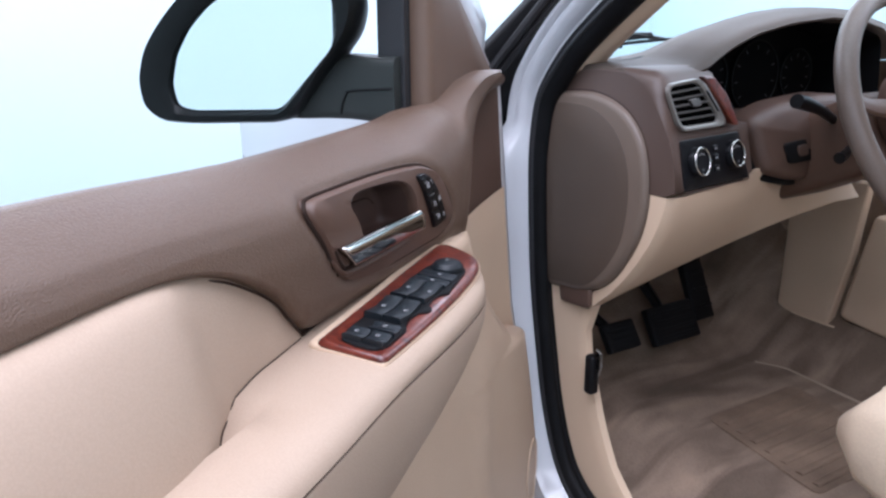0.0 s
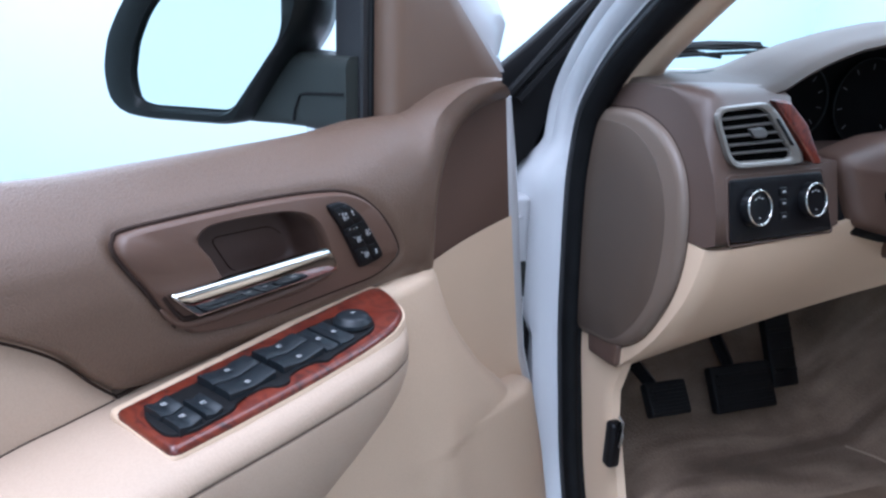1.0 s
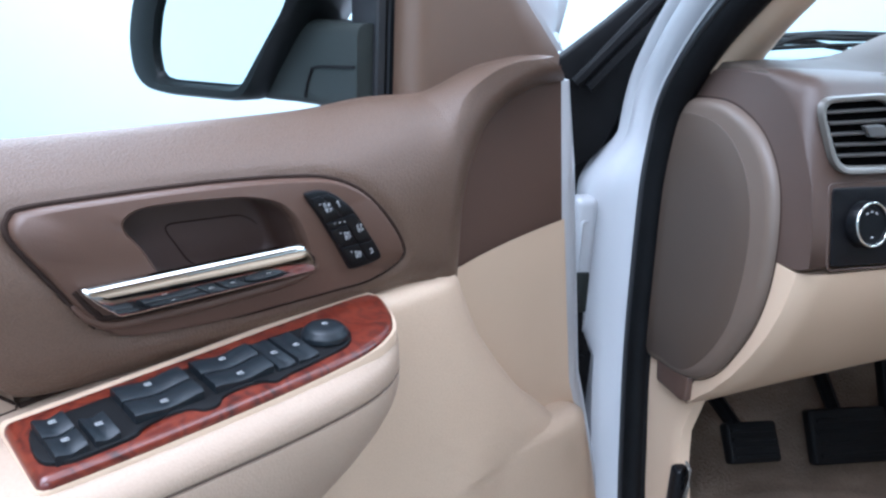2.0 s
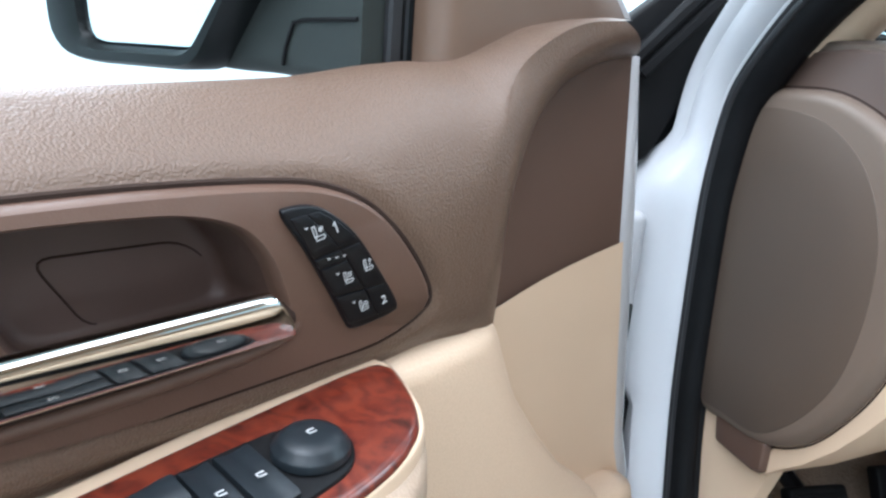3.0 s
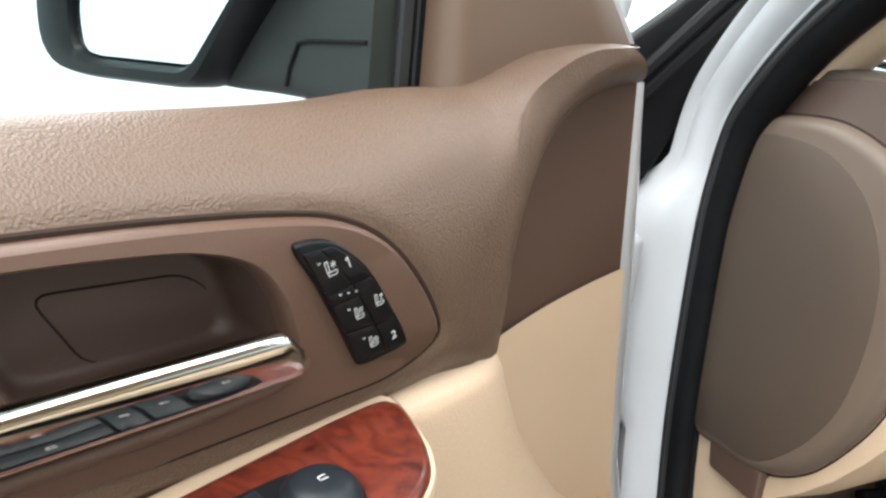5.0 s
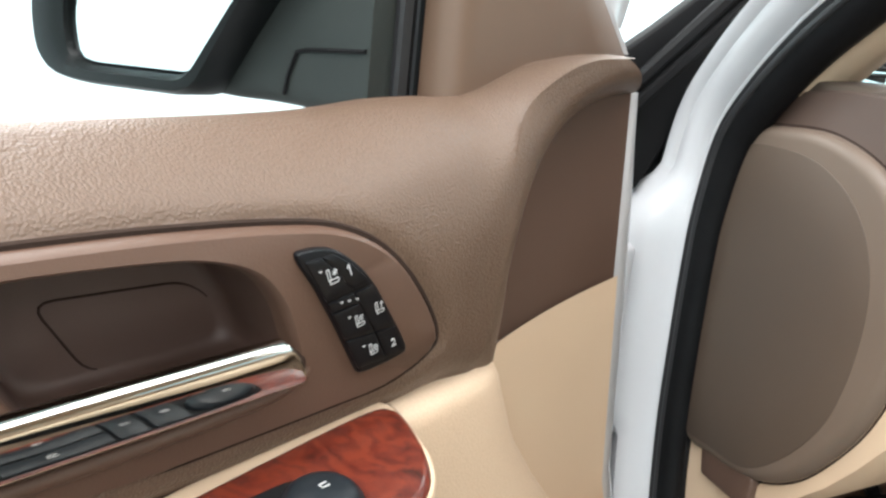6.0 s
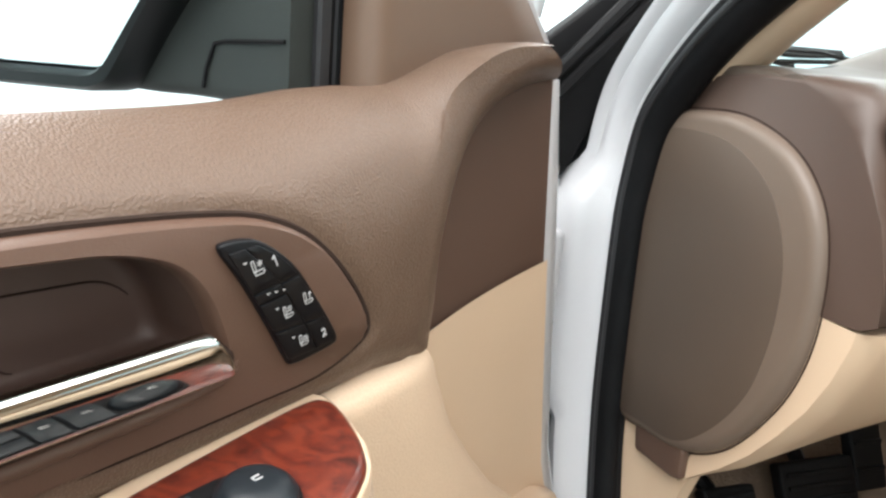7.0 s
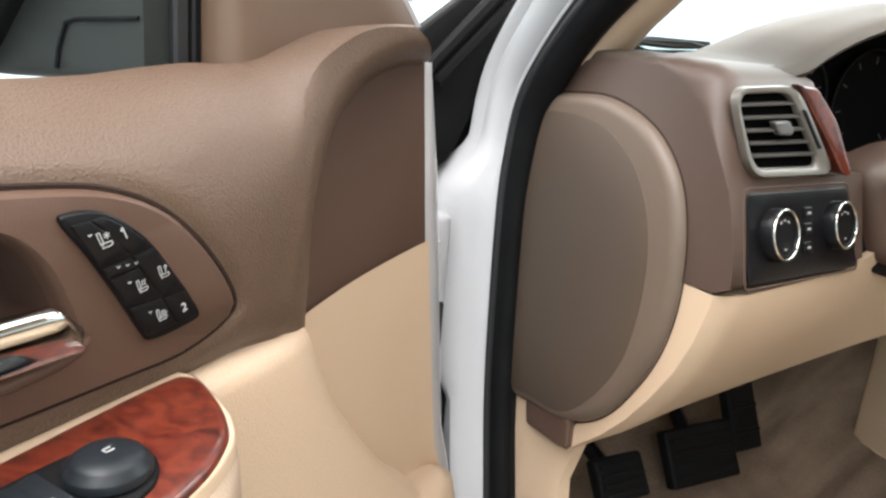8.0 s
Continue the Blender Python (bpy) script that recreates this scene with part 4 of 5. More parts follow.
part("door_seal", seal_mesh(), RUBBER, car, "black rubber door seal", 60)
# Raised lip in a lighter grey that carries the seal's highlight line.
part("seal_lip", grid(sweep([(0.0045 * math.cos(a) - 0.005, 0.4405 + 0.0045 * math.sin(a)) for a in [2 * math.pi * k / 10 for k in range(10)]], OPENING), ring=True, caps=True), CHANNEL, car, "outer lip of the seal, greyed as its highlight")
part("seal_groove", grid(sweep([(0.006 * math.cos(a) - 0.016, 0.464 + 0.008 * math.sin(a)) for a in [2 * math.pi * k / 8 for k in range(8)]], OPENING), ring=True, caps=True), BLACK_SOFT, car)


def pillar_mesh():
    low = [(0.0, 0.455), (0.005, 0.444), (0.009, 0.434), (0.0115, 0.4315), (0.015, 0.414), (0.022, 0.398), (0.034, 0.386), (0.045, 0.381), (0.07, 0.374), (0.09, 0.385), (0.09, 0.47), (0.0, 0.47)]
    high = [(0.0, 0.455), (0.006, 0.4475), (0.011, 0.443), (0.0138, 0.4435), (0.018, 0.4365), (0.026, 0.4295), (0.033, 0.4265), (0.0365, 0.427), (0.042, 0.420), (0.047, 0.4185), (0.048, 0.47), (0.0, 0.47)]
    a, b = sweep(low, OPENING), sweep(high, OPENING)
    rows = []
    for p, q in zip(a, b):
        z = p[0][2]
        k = min(1.0, max(0.0, (z - 1.07) / 0.07))
        k = k * k * (3 - 2 * k)
        thin = 0.03 * min(1.0, max(0.0, (0.9 - z) / 0.05))
        row = [np.array(i) * (1 - k) + np.array(j) * k for i, j in zip(p, q)]
        rows.append([(max(x, min(0.44, 0.374 + thin)), y, h) for x, y, h in row])
    return grid(rows, ring=True, caps=True)


part("pillar", pillar_mesh(), PAINT, car, "white painted door pillar", 45)
part("pillar_step", box(0.360, 0.392, 1.136, 1.17, 0.872, 1.06, 0.01, 4), PAINT, car)
part("hinge_gap", box(0.340, 0.412, 1.14, 1.19, 0.45, 0.875, 0.004), BLACK_SOFT, car, "dark gap behind the door hinges")
for z in (0.70,):
    part("door_hinge", merge(box(0.345, 0.405, 1.118, 1.142, z - 0.012, z + 0.012, 0.004), tube([(0.352, 1.112, z - 0.035), (0.352, 1.112, z + 0.035)], 0.009, 12)), PAINT, car, "white painted steel door hinge")
part("check_strap", merge(ring_tube([(0.377 + a, 1.137 + 0.3 * a, z) for a, z in rounded([(-0.006, 0.965), (0.006, 0.965), (0.006, 1.03), (-0.006, 1.03)], 0.003)], 0.0018, 8), box(0.366, 0.376, 1.14, 1.152, 0.96, 1.035, 0.002)), PAINT, car, "white door check bracket")
part("strap_slot", box(0.373, 0.382, 1.1365, 1.152, 0.97, 1.025, 0.001), BLACK_SOFT, car)
part("hinge_slot", box(0.368, 0.388, 1.133, 1.152, 0.905, 0.962, 0.003), MIRROR_PLASTIC, car)
part("hinge_cover", merge(box(0.366, 0.392, 1.131, 1.152, 0.755, 0.845, 0.003), box(0.364, 0.386, 1.133, 1.152, 0.845, 0.905, 0.003), box(0.364, 0.386, 1.133, 1.152, 0.69, 0.755, 0.003)), BLACK_SOFT, car, "black cover over the door hinge")
part("pillar_filler", box(0.352, 0.47, 1.185, 1.2, 0.9, 1.19), BLACK_SOFT, car)
part("fender", box(0.20, 0.345, 1.19, 2.1, 0.5, 1.16, 0.02, 3), PAINT, car, "white front wing")
part("cowl_cover", plate(rounded([(0.30, 1.06), (0.395, 1.11), (0.43, 1.18), (0.52, 1.335), (0.47, 1.345), (0.39, 1.275), (0.34, 1.235), (0.29, 1.2)], 0.006), lambda a, b, d: (a, 1.19 - d - 0.02 * (b - 1.1), b), 0.0, 0.02, 0.004), BLACK_SOFT, car, "black plastic cover at the foot of the windscreen pillar")
for k, off in enumerate((0.0, 0.017)):
    part("pillar_moulding", tube([(0.352 + off + 0.02 * j, 1.158 - 0.004 * j, 1.20 - 0.3 * off + 0.0235 * j) for j in range(8)], 0.008, 8), BLACK_SOFT, car)
# inside: pillar trim, kick panel, roof, floor, firewall, windscreen
part("pillar_trim", grid(sweep([(-0.018, 0.462), (-0.028, 0.470), (-0.0335, 0.480), (-0.0335, 0.492), (-0.026, 0.51), (0.0, 0.54), (0.05, 0.55), (0.04, 0.47)], OPENING[62:]), ring=True, caps=True), BEIGE_PLAIN, car, "beige windscreen pillar trim", 60)


def kick_mesh():
    rows = []
    for f, xo in ((1.0, -0.004), (0.8, -0.006), (0.6, -0.004), (0.4, 0.0), (0.2, 0.002), (0.08, 0.004), (0.0, 0.008), (-0.02, 0.02)):
        row = []
        for z in (0.40, 0.44, 0.48, 0.52, 0.55, 0.58, 0.6, 0.63, 0.66, 0.71, 0.76, 0.8, 0.83, 0.86, 0.89):
            y0 = value(z, (0.4, 0.48, 0.52, 0.55, 0.58, 0.63, 0.685, 0.72, 0.76, 0.8, 0.83, 0.89), (0.70, 0.81, 0.865, 0.90, 0.93, 0.957, 0.98, 0.99, 1.005, 1.01, 1.0, 0.98))
            row.append((0.470 + xo, y0 + (1.105 - 0.05 * (0.89 - z) - y0) * f, z))
        rows.append(row)
    return grid(rows)


part("kick_panel", kick_mesh(), BEIGE_PLAIN, car, "beige plastic kick panel")
part("release_lever", merge(box(0.452, 0.472, 0.962, 0.982, 0.705, 0.775, 0.006, 3), tube([(0.462, 0.965, 0.77), (0.455, 0.952, 0.785), (0.455, 0.95, 0.76)], 0.003, 6)), BLACK, car, "black hood release lever")
part("lever_bracket", tube([(0.462, 0.955, 0.745), (0.460, 0.948, 0.765), (0.460, 0.950, 0.785), (0.461, 0.962, 0.788)], 0.002, 6), SILVER, car)
# Roof, far side and cabin back: unseen, added to keep light off the footwell.
part("roof", box(0.48, 2.25, -0.75, 0.46, 1.74, 1.80, 0.02), BEIGE_PLAIN, car, "unseen beige roof lining that blocks light")
part("firewall", box(0.48, 2.2, 1.36, 1.42, 0.4, 1.19), CARPET, car)
part("unseen_far_side", box(2.2, 2.26, -0.75, 1.4, 0.4, 1.22), BEIGE_PLAIN, car)
part("unseen_cabin_back", box(0.5, 2.2, -0.75, -0.68, 0.4, 1.74), BEIGE_PLAIN, car)
part("side_sill", box(0.40, 0.468, -0.7, 0.80, 0.4, 0.485, 0.02, 3), BEIGE_PLAIN, car)
part("centre_pillar", box(0.42, 0.5, -0.6, -0.42, 0.4, 1.75, 0.02), PAINT, car)
part("windscreen", grid([[(x, y + 0.06 * (1 - ((x - 1.35) / 0.85) ** 2), z) for x in np.linspace(0.52, 2.18, 13)] for y, z in ((1.36, 1.17), (0.9, 1.47), (0.44, 1.76))]), GLASS, car, "clear windscreen glass").visible_shadow = False


def floor_z(x, y):
    """The footwell floor: it dips towards the sill, climbs the toe board and the tunnel."""
    dip = min(1.0, max(0.0, (0.64 - x) / 0.15))
    return 0.585 - 0.055 * dip * dip * (3 - 2 * dip) + max(0, y - 1.08) ** 1.5 * 1.9 + 0.85 * max(0, x - 1.045)


carpet = []
for i in range(41):
    y = 0.1 + 1.28 * i / 40
    carpet.append([(x, y, floor_z(x, y) + 0.005 * noise.noise(Vector((x * 6, y * 6, 0)))) for x in np.linspace(0.476, 1.25, 48)])
tagged(part("carpet", grid(carpet), CARPET), "taupe car carpet in the driver's footwell", "carpet", kind="structure")

# ---- the dashboard ----
dash = thing("dashboard", "brown and beige dashboard with side vent and light switches", "dashboard", pose(0, 0, 0))


def face_y(x, z):
    return 0.858 + 0.203 * (x - 0.49) + 0.246 * (z - 1.14)


def FP(x, z, d):
    return (x, face_y(x, z) - d, z)


def side(y, z, d):
    """Axes of the dashboard's outer end: d stands out towards the door."""
    return (0.470 - d, y, z)


HOOD_X, HOOD_Z = (0.46, 0.56, 0.59, 0.61, 0.635, 0.69, 0.75, 0.82, 0.92, 1.05, 1.15, 1.25, 1.4, 2.1), (1.240, 1.2405, 1.246, 1.256, 1.269, 1.286, 1.301, 1.314, 1.324, 1.322, 1.305, 1.27, 1.25, 1.25)
LIP_X, LIP_Z = (0.46, 0.56, 0.585, 0.605, 0.625, 0.65, 0.68, 0.72, 0.8, 0.92, 1.02, 1.08, 1.12, 1.2, 2.1), (1.228, 1.23, 1.232, 1.239, 1.25, 1.262, 1.273, 1.285, 1.30, 1.31, 1.30, 1.28, 1.25, 1.235, 1.235)


def dash_shell():
    """The brown face below the pad, up to the instrument opening, and its rounded outer end."""
    rows = []
    for x in (0.468, 0.4682, 0.4688, 0.4698, 0.4712, 0.473, 0.4755, 0.4785, 0.482, 0.4865, 0.490, 0.494, 0.504, 0.53, 0.56, 0.59, 0.606):
        k = min(1.0, (x - 0.468) / 0.026)
        end = [(1.33, 1.195), (1.1, 1.222), (1.0, 1.23), (0.945, 1.228), (0.923, 1.219), (0.911, 1.2125), (0.894, 1.2), (0.851, 1.14), (0.838, 1.1), (0.834, 1.072), (0.85, 1.064), (1.1, 1.05)]
        full = [(1.33, 1.195), (1.1, 1.222), (1.0, 1.236), (0.93, 1.2365), (face_y(x, 1.228) + 0.022, 1.233), (face_y(x, 1.22) + 0.006, 1.2245), (face_y(x, 1.2), 1.2), (face_y(x, 1.14), 1.14), (face_y(x, 1.1), 1.1), (face_y(x, 1.072), 1.072), (face_y(x, 1.064) + 0.012, 1.064), (1.1, 1.05)]
        k = math.sqrt(1 - (1 - k) ** 2)
        rows.append([(x, a[0] * (1 - k) + b[0] * k, a[1] * (1 - k) + b[1] * k) for a, b in zip(end, full)])
    return grid(rows, ring=True, caps=True)


part("lower_shell", grid([[(x, face_y(x, 1.149) + 0.03, 1.147), (x, face_y(x, 1.148), 1.1475), (x, face_y(x, 1.14), 1.14), (x, face_y(x, 1.072), 1.072), (x, face_y(x, 1.064) + 0.012, 1.064), (x, 1.0, 1.06)] for x in (0.6, 0.64, 0.672, 0.684, 0.689)]), DASH_BROWN, dash)
part("shell", dash_shell(), DASH_BROWN, dash, "brown moulded dashboard face", 75)


def hood_z(x, y):
    """Height of the pad: the instrument hood's flank runs inwards towards the windscreen."""
    h = value(x - value(y, (1.02, 1.1, 1.2, 1.3), (0.0, 0.06, 0.14, 0.2)), HOOD_X, HOOD_Z)
    return 1.226 + (h - 1.226) * value(y, (1.02, 1.1, 1.2, 1.3), (1.0, 0.9, 0.58, 0.3))


def dash_pad():
    rows = []
    for x in (0.469, 0.4695, 0.471, 0.474, 0.478, 0.485, 0.5, 0.53, 0.55, 0.565, 0.58, 0.59, 0.6, 0.61, 0.625, 0.64, 0.66, 0.675, 0.69, 0.705, 0.72, 0.74, 0.76, 0.79, 0.82, 0.86, 0.9, 0.98, 1.05, 1.1, 1.15, 1.25, 1.4, 1.7, 2.1):
        k = min(1.0, max(0, x - 0.4695) / 0.03)
        k = math.sqrt(1 - (1 - k) ** 2)
        h, l = value(x, HOOD_X, HOOD_Z), value(x, LIP_X, LIP_Z)
        y = value(x, (0.46, 0.5, 0.57, 0.6, 0.64, 0.72, 0.9, 1.1, 2.1), (0.935, 0.916, 0.914, 0.91, 0.914, 0.92, 0.92, 0.92, 0.95))
        y = y * k + 0.945 * (1 - k)
        h, l = h - 0.006 * (1 - k), l * k + 1.231 * (1 - k)
        base = 1.226
        drop = 0.02 if x < 0.4693 else 0.0
        rows.append([(a, b, c - drop) for a, b, c in [(x, 1.37, base - 0.01), (x, 1.3, hood_z(x, 1.3)), (x, 1.25, hood_z(x, 1.25)), (x, 1.2, hood_z(x, 1.2)), (x, 1.15, hood_z(x, 1.15)), (x, 1.1, hood_z(x, 1.1)), (x, 1.06, hood_z(x, 1.06)), (x, 1.02, h), (x, 0.98, h * 0.85 + l * 0.15), (x, y + 0.03, h * 0.45 + l * 0.55), (x, y + 0.012, l + 0.004), (x, y + 0.003, l), (x, y, l - 0.004), (x, y + 0.003, l - 0.008), (x, y + 0.02, l - 0.010), (x, 1.08, l - 0.012)]])
    return grid(rows)


part("top_pad", dash_pad(), DASH_SKYLIT, dash, "grey-brown soft dashboard top and instrument hood", 60)
part("defrost_slot", grid([[(x, y + (0.013 - abs(f - 0.5) * 0.02) * e, hood_z(x, y) + 0.002) for e in (-1, 0, 1)] for f, x, y in [(k / 12, 0.528 + 0.075 * k / 12, 1.056 - 0.011 * k / 12) for k in range(13)]]), BLACK_SOFT, dash, "black windscreen demister slot")

# end cap facing the open door
CAP_LINE = curve([(1.115, 1.10), (1.108, 1.165), (1.09, 1.19), (1.05, 1.1965), (0.995, 1.196), (0.94, 1.178), (0.904, 1.146), (0.887, 1.105), (0.882, 1.057), (0.888, 1.01), (0.907, 0.965), (0.945, 0.912), (0.995, 0.879), (1.05, 0.868), (1.095, 0.866), (1.11, 0.92), (1.114, 1.0)], 110, True)
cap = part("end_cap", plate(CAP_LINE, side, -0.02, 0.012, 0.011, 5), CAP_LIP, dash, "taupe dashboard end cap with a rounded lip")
INNER = curve([(1.12, 1.10), (1.112, 1.155), (1.092, 1.174), (1.05, 1.1785), (1.0, 1.174), (0.957, 1.154), (0.931, 1.126), (0.917, 1.093), (0.9125, 1.055), (0.9155, 1.012), (0.927, 0.971), (0.957, 0.925), (0.998, 0.889), (1.05, 0.879), (1.1, 0.876), (1.115, 0.92), (1.119, 1.0)], 110, True)
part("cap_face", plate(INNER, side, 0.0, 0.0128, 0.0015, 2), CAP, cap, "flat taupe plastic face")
part("cap_gap", ring_tube([side(1.0 + (a - 1.0) * 1.012, 1.03 + (b - 1.03) * 1.009, 0.0012) for a, b in CAP_LINE], 0.0011, 6), GROOVE, dash)
part("cap_foot", plate(rounded([(1.068, 0.875), (0.988, 0.884), (0.987, 0.853), (1.0, 0.848), (1.06, 0.843)], 0.005), side, -0.02, 0.009, 0.003), BROWN_DARK, dash, "dark brown plastic tab")

# beige knee panel
def knee_profile(x, inset):
    """The knee panel's section at x, from its top edge to its foot."""
    yb = value(x, (0.466, 0.492, 0.55, 0.62, 0.72, 0.86, 1.0, 1.1), (0.994, 0.994, 0.985, 0.97, 0.955, 0.94, 0.93, 0.93))
    zb = value(x, (0.466, 0.492, 0.55, 0.62, 0.72, 0.86, 1.0, 1.1), (0.846, 0.849, 0.868, 0.893, 0.922, 0.955, 0.975, 0.975))
    zt = value(x, (0.466, 0.66, 0.7, 0.76, 0.85, 1.1), (1.062, 1.062, 1.07, 1.085, 1.06, 1.03))
    yt = face_y(x, 1.062) + 0.003
    out = [(yt + inset, zt)]
    for f, o in ((0.05, 0.001), (0.2, 0.01), (0.35, 0.024), (0.5, 0.044), (0.65, 0.068), (0.8, 0.099), (0.92, 0.13), (1.0, 0.15)):
        out.append((yt + o * (yb - yt) / 0.15 + inset * (1 - f ** 4), zt + (zb - zt) * f))
    return out


def bolster():
    rows = []
    for x in (0.4685, 0.470, 0.473, 0.478, 0.485, 0.492, 0.5, 0.53, 0.56, 0.6, 0.65, 0.7, 0.76, 0.82, 0.9, 1.0, 1.08):
        k = (1 - min(1.0, (x - 0.4685) / 0.0235)) ** 1.6
        p = knee_profile(x, 0.012 * k)
        (yb, zb), (yt, zt) = p[-1], p[0]
        rows.append([(x, yt + 0.06, zt - 0.004)] + [(x, y, z) for y, z in p] + [(x, yb + 0.012, zb - 0.001), (x, yb + 0.03, zb + 0.012), (x, 1.2, zb + 0.03)])
    return grid(rows)


part("knee_side", grid([[(0.4685, y, z), (0.4685, y + 0.03 * (1 - (k / 8) ** 2), z), (0.4685, y + 0.075 * (1 - (k / 8) ** 2), z)] for k, (y, z) in enumerate(knee_profile(0.4685, 0.012))]), BEIGE_PLAIN, dash, "beige plastic side of the knee panel")
part("knee_panel", bolster(), BEIGE_PLAIN, dash, "beige plastic knee panel below the dashboard", 40)

# air vent
VENT = rounded([(0.4675, 1.2165), (0.562, 1.2215), (0.626, 1.150), (0.491, 1.1515)], 0.02, 7)
HOLE = rounded([(0.4745, 1.2115), (0.549, 1.2153), (0.6, 1.157), (0.4975, 1.158)], 0.015, 7)


def vent_frame():
    c = np.array((0.535, 1.186))
    n = 84
    ang = [2 * math.pi * k / n for k in range(n)]
    o, i = radial(VENT, c, ang), radial(HOLE, c, ang)
    rows = []
    for f, d in ((0.0, 0.0), (0.0, 0.004), (0.12, 0.007), (0.5, 0.007), (0.85, 0.006), (1.0, 0.003), (1.0, -0.001)):
        rows.append([FP(*(a * (1 - f) + b * f), d) for a, b in zip(o, i)])
    return grid(rows, ring=True)


SLAT = mottled("grey_brown_slat_plastic", (0.075, 0.07, 0.065), 0.36, 0.1, 20, 500, 0.05, 0.0004, spec=0.3)
vent = part("air_vent", vent_frame(), SILVER, dash, "satin silver air vent with black slats", 50)
# Flush near-black sheet in place of the shade inside the vent.
part("vent_shade_sheet", plate(HOLE, FP, 0.0002, 0.0006), base_mat("vent_shade_black", (0.0015, 0.0015, 0.0015), 0.9, spec=0.02)[0], vent)
for k in range(5):
    z = 1.167 + 0.0092 * k
    f = (k + 0.3) / 5
    xa, xb = 0.4985 - 0.43 * (z - 1.158), 0.5985 - 0.89 * (z - 1.158)
    rows = []
    for j in range(9):
        x = xa + (xb - xa) * j / 8
        zz = z + 0.004 * f * j / 8
        rows.append([FP(x, zz - 0.0010, 0.0004), FP(x, zz - 0.0008, 0.0052), FP(x, zz + 0.0008, 0.0056), FP(x, zz + 0.0016, 0.0004)])
    part("slat", grid(rows, ring=True, caps=True), SLAT, vent)
part("vent_tab", plate(rounded([(0.521, 1.193), (0.545, 1.194), (0.552, 1.187), (0.548, 1.1825), (0.529, 1.183)], 0.003), FP, 0.003, 0.0085, 0.0015), SLAT, vent)
part("vent_wheel", plate(rounded([(0.5665, 1.203), (0.5715, 1.203), (0.598, 1.172), (0.593, 1.172)], 0.002), FP, 0.005, 0.0085, 0.001), BLACK, vent)
part("wood_strip", plate(rounded([(0.566, 1.223), (0.592, 1.2215), (0.619, 1.195), (0.641, 1.1495), (0.628, 1.1495), (0.604, 1.18)], 0.006), lambda x, z, d: FP(x, z, d + 0.15 * (x - 0.566)), -0.02, 0.004, 0.003), WOOD, dash, "glossy red burl wood strip")

# light switches
panel = part("light_switch_panel", plate(rounded([(0.493, 1.139), (0.655, 1.137), (0.675, 1.066), (0.494, 1.0705)], 0.005), FP, -0.004, 0.002, 0.001), BLACK, dash, "black panel with two round light switches")
part("panel_surround", ring_tube([FP(a, b, -0.0004) for a, b in rounded([(0.4895, 1.1425), (0.6585, 1.1405), (0.679, 1.0625), (0.4905, 1.067)], 0.007)], 0.001), DASH_BROWN, dash)
FACE_TILT = math.degrees(math.atan(0.246))
for x in (0.530, 0.630):
    m = Matrix.Translation(FP(x, 1.106, 0.002)) @ pose(0, 0, 0, 90 - FACE_TILT, 0, math.degrees(math.atan(0.203)))
    knob = part("knob", disc_stack([(0.0215, 0.0), (0.0212, 0.008), (0.0195, 0.0105), (0.0170, 0.0105), (0.0165, 0.0092), (0.003, 0.0092)]), BLACK, panel, "black rotary knob", m=m)
    part("knob_ring", ring_tube([(0.0195 * math.cos(a), 0.0195 * math.sin(a), 0.0105) for a in [2 * math.pi * k / 48 for k in range(48)]], 0.0013), CHROME, knob, "chrome ring")
    for a in (60, 90, 120, 270):
        part("knob_mark", box(-0.0014, 0.0014, -0.0007, 0.0007, 0, 0.0003), ICON, knob, m=pose(0.0115 * math.cos(radians(a)), 0.0115 * math.sin(radians(a)), 0.0093, 0, 0, a - 90))
for z in (1.120, 1.107, 1.092):
    part("push_button", plate(rounded([(0.576, z - 0.0045), (0.589, z - 0.0045), (0.589, z + 0.0045), (0.576, z + 0.0045)], 0.0015), FP, 0.0, 0.004, 0.001), BLACK, panel)
    part("button_symbol", plate(rounded([(0.5805, z - 0.0008), (0.5855, z - 0.0008), (0.5855, z + 0.0008), (0.5805, z + 0.0008)], 0.0003), FP, 0.003, 0.0043), ICON, panel)

# instruments under the hood
def cluster_mesh():
    rows = []
    for y, g in ((0.925, 1.0), (0.96, 0.98), (1.0, 0.95), (1.035, 0.9)):
        out = rounded([(0.645, 1.145), (0.605, 1.232), (0.66, 1.262), (0.8, 1.292), (0.95, 1.30), (1.06, 1.27), (1.08, 1.145)], 0.02)
        rows.append([(0.86 + (a - 0.86) * g, y, 1.2 + (b - 1.2) * g) for a, b in out])
    bm = grid(rows, ring=True)
    bm.verts.ensure_lookup_table()
    n = len(rows[0])
    bm.faces.new([bm.verts[k] for k in range(3 * n, 4 * n)])
    return bm


DIAL = mottled("black_dial_face", (0.0035, 0.0035, 0.004), 0.7, 0.2, 20, 400, 0.02, 0.0002, spec=0.08)
DIAL_PRINT = base_mat("grey_dial_print", (0.11, 0.11, 0.11), 0.7)[0]
cluster = part("instrument_panel", cluster_mesh(), DIAL, dash, "black instrument panel under its hood")
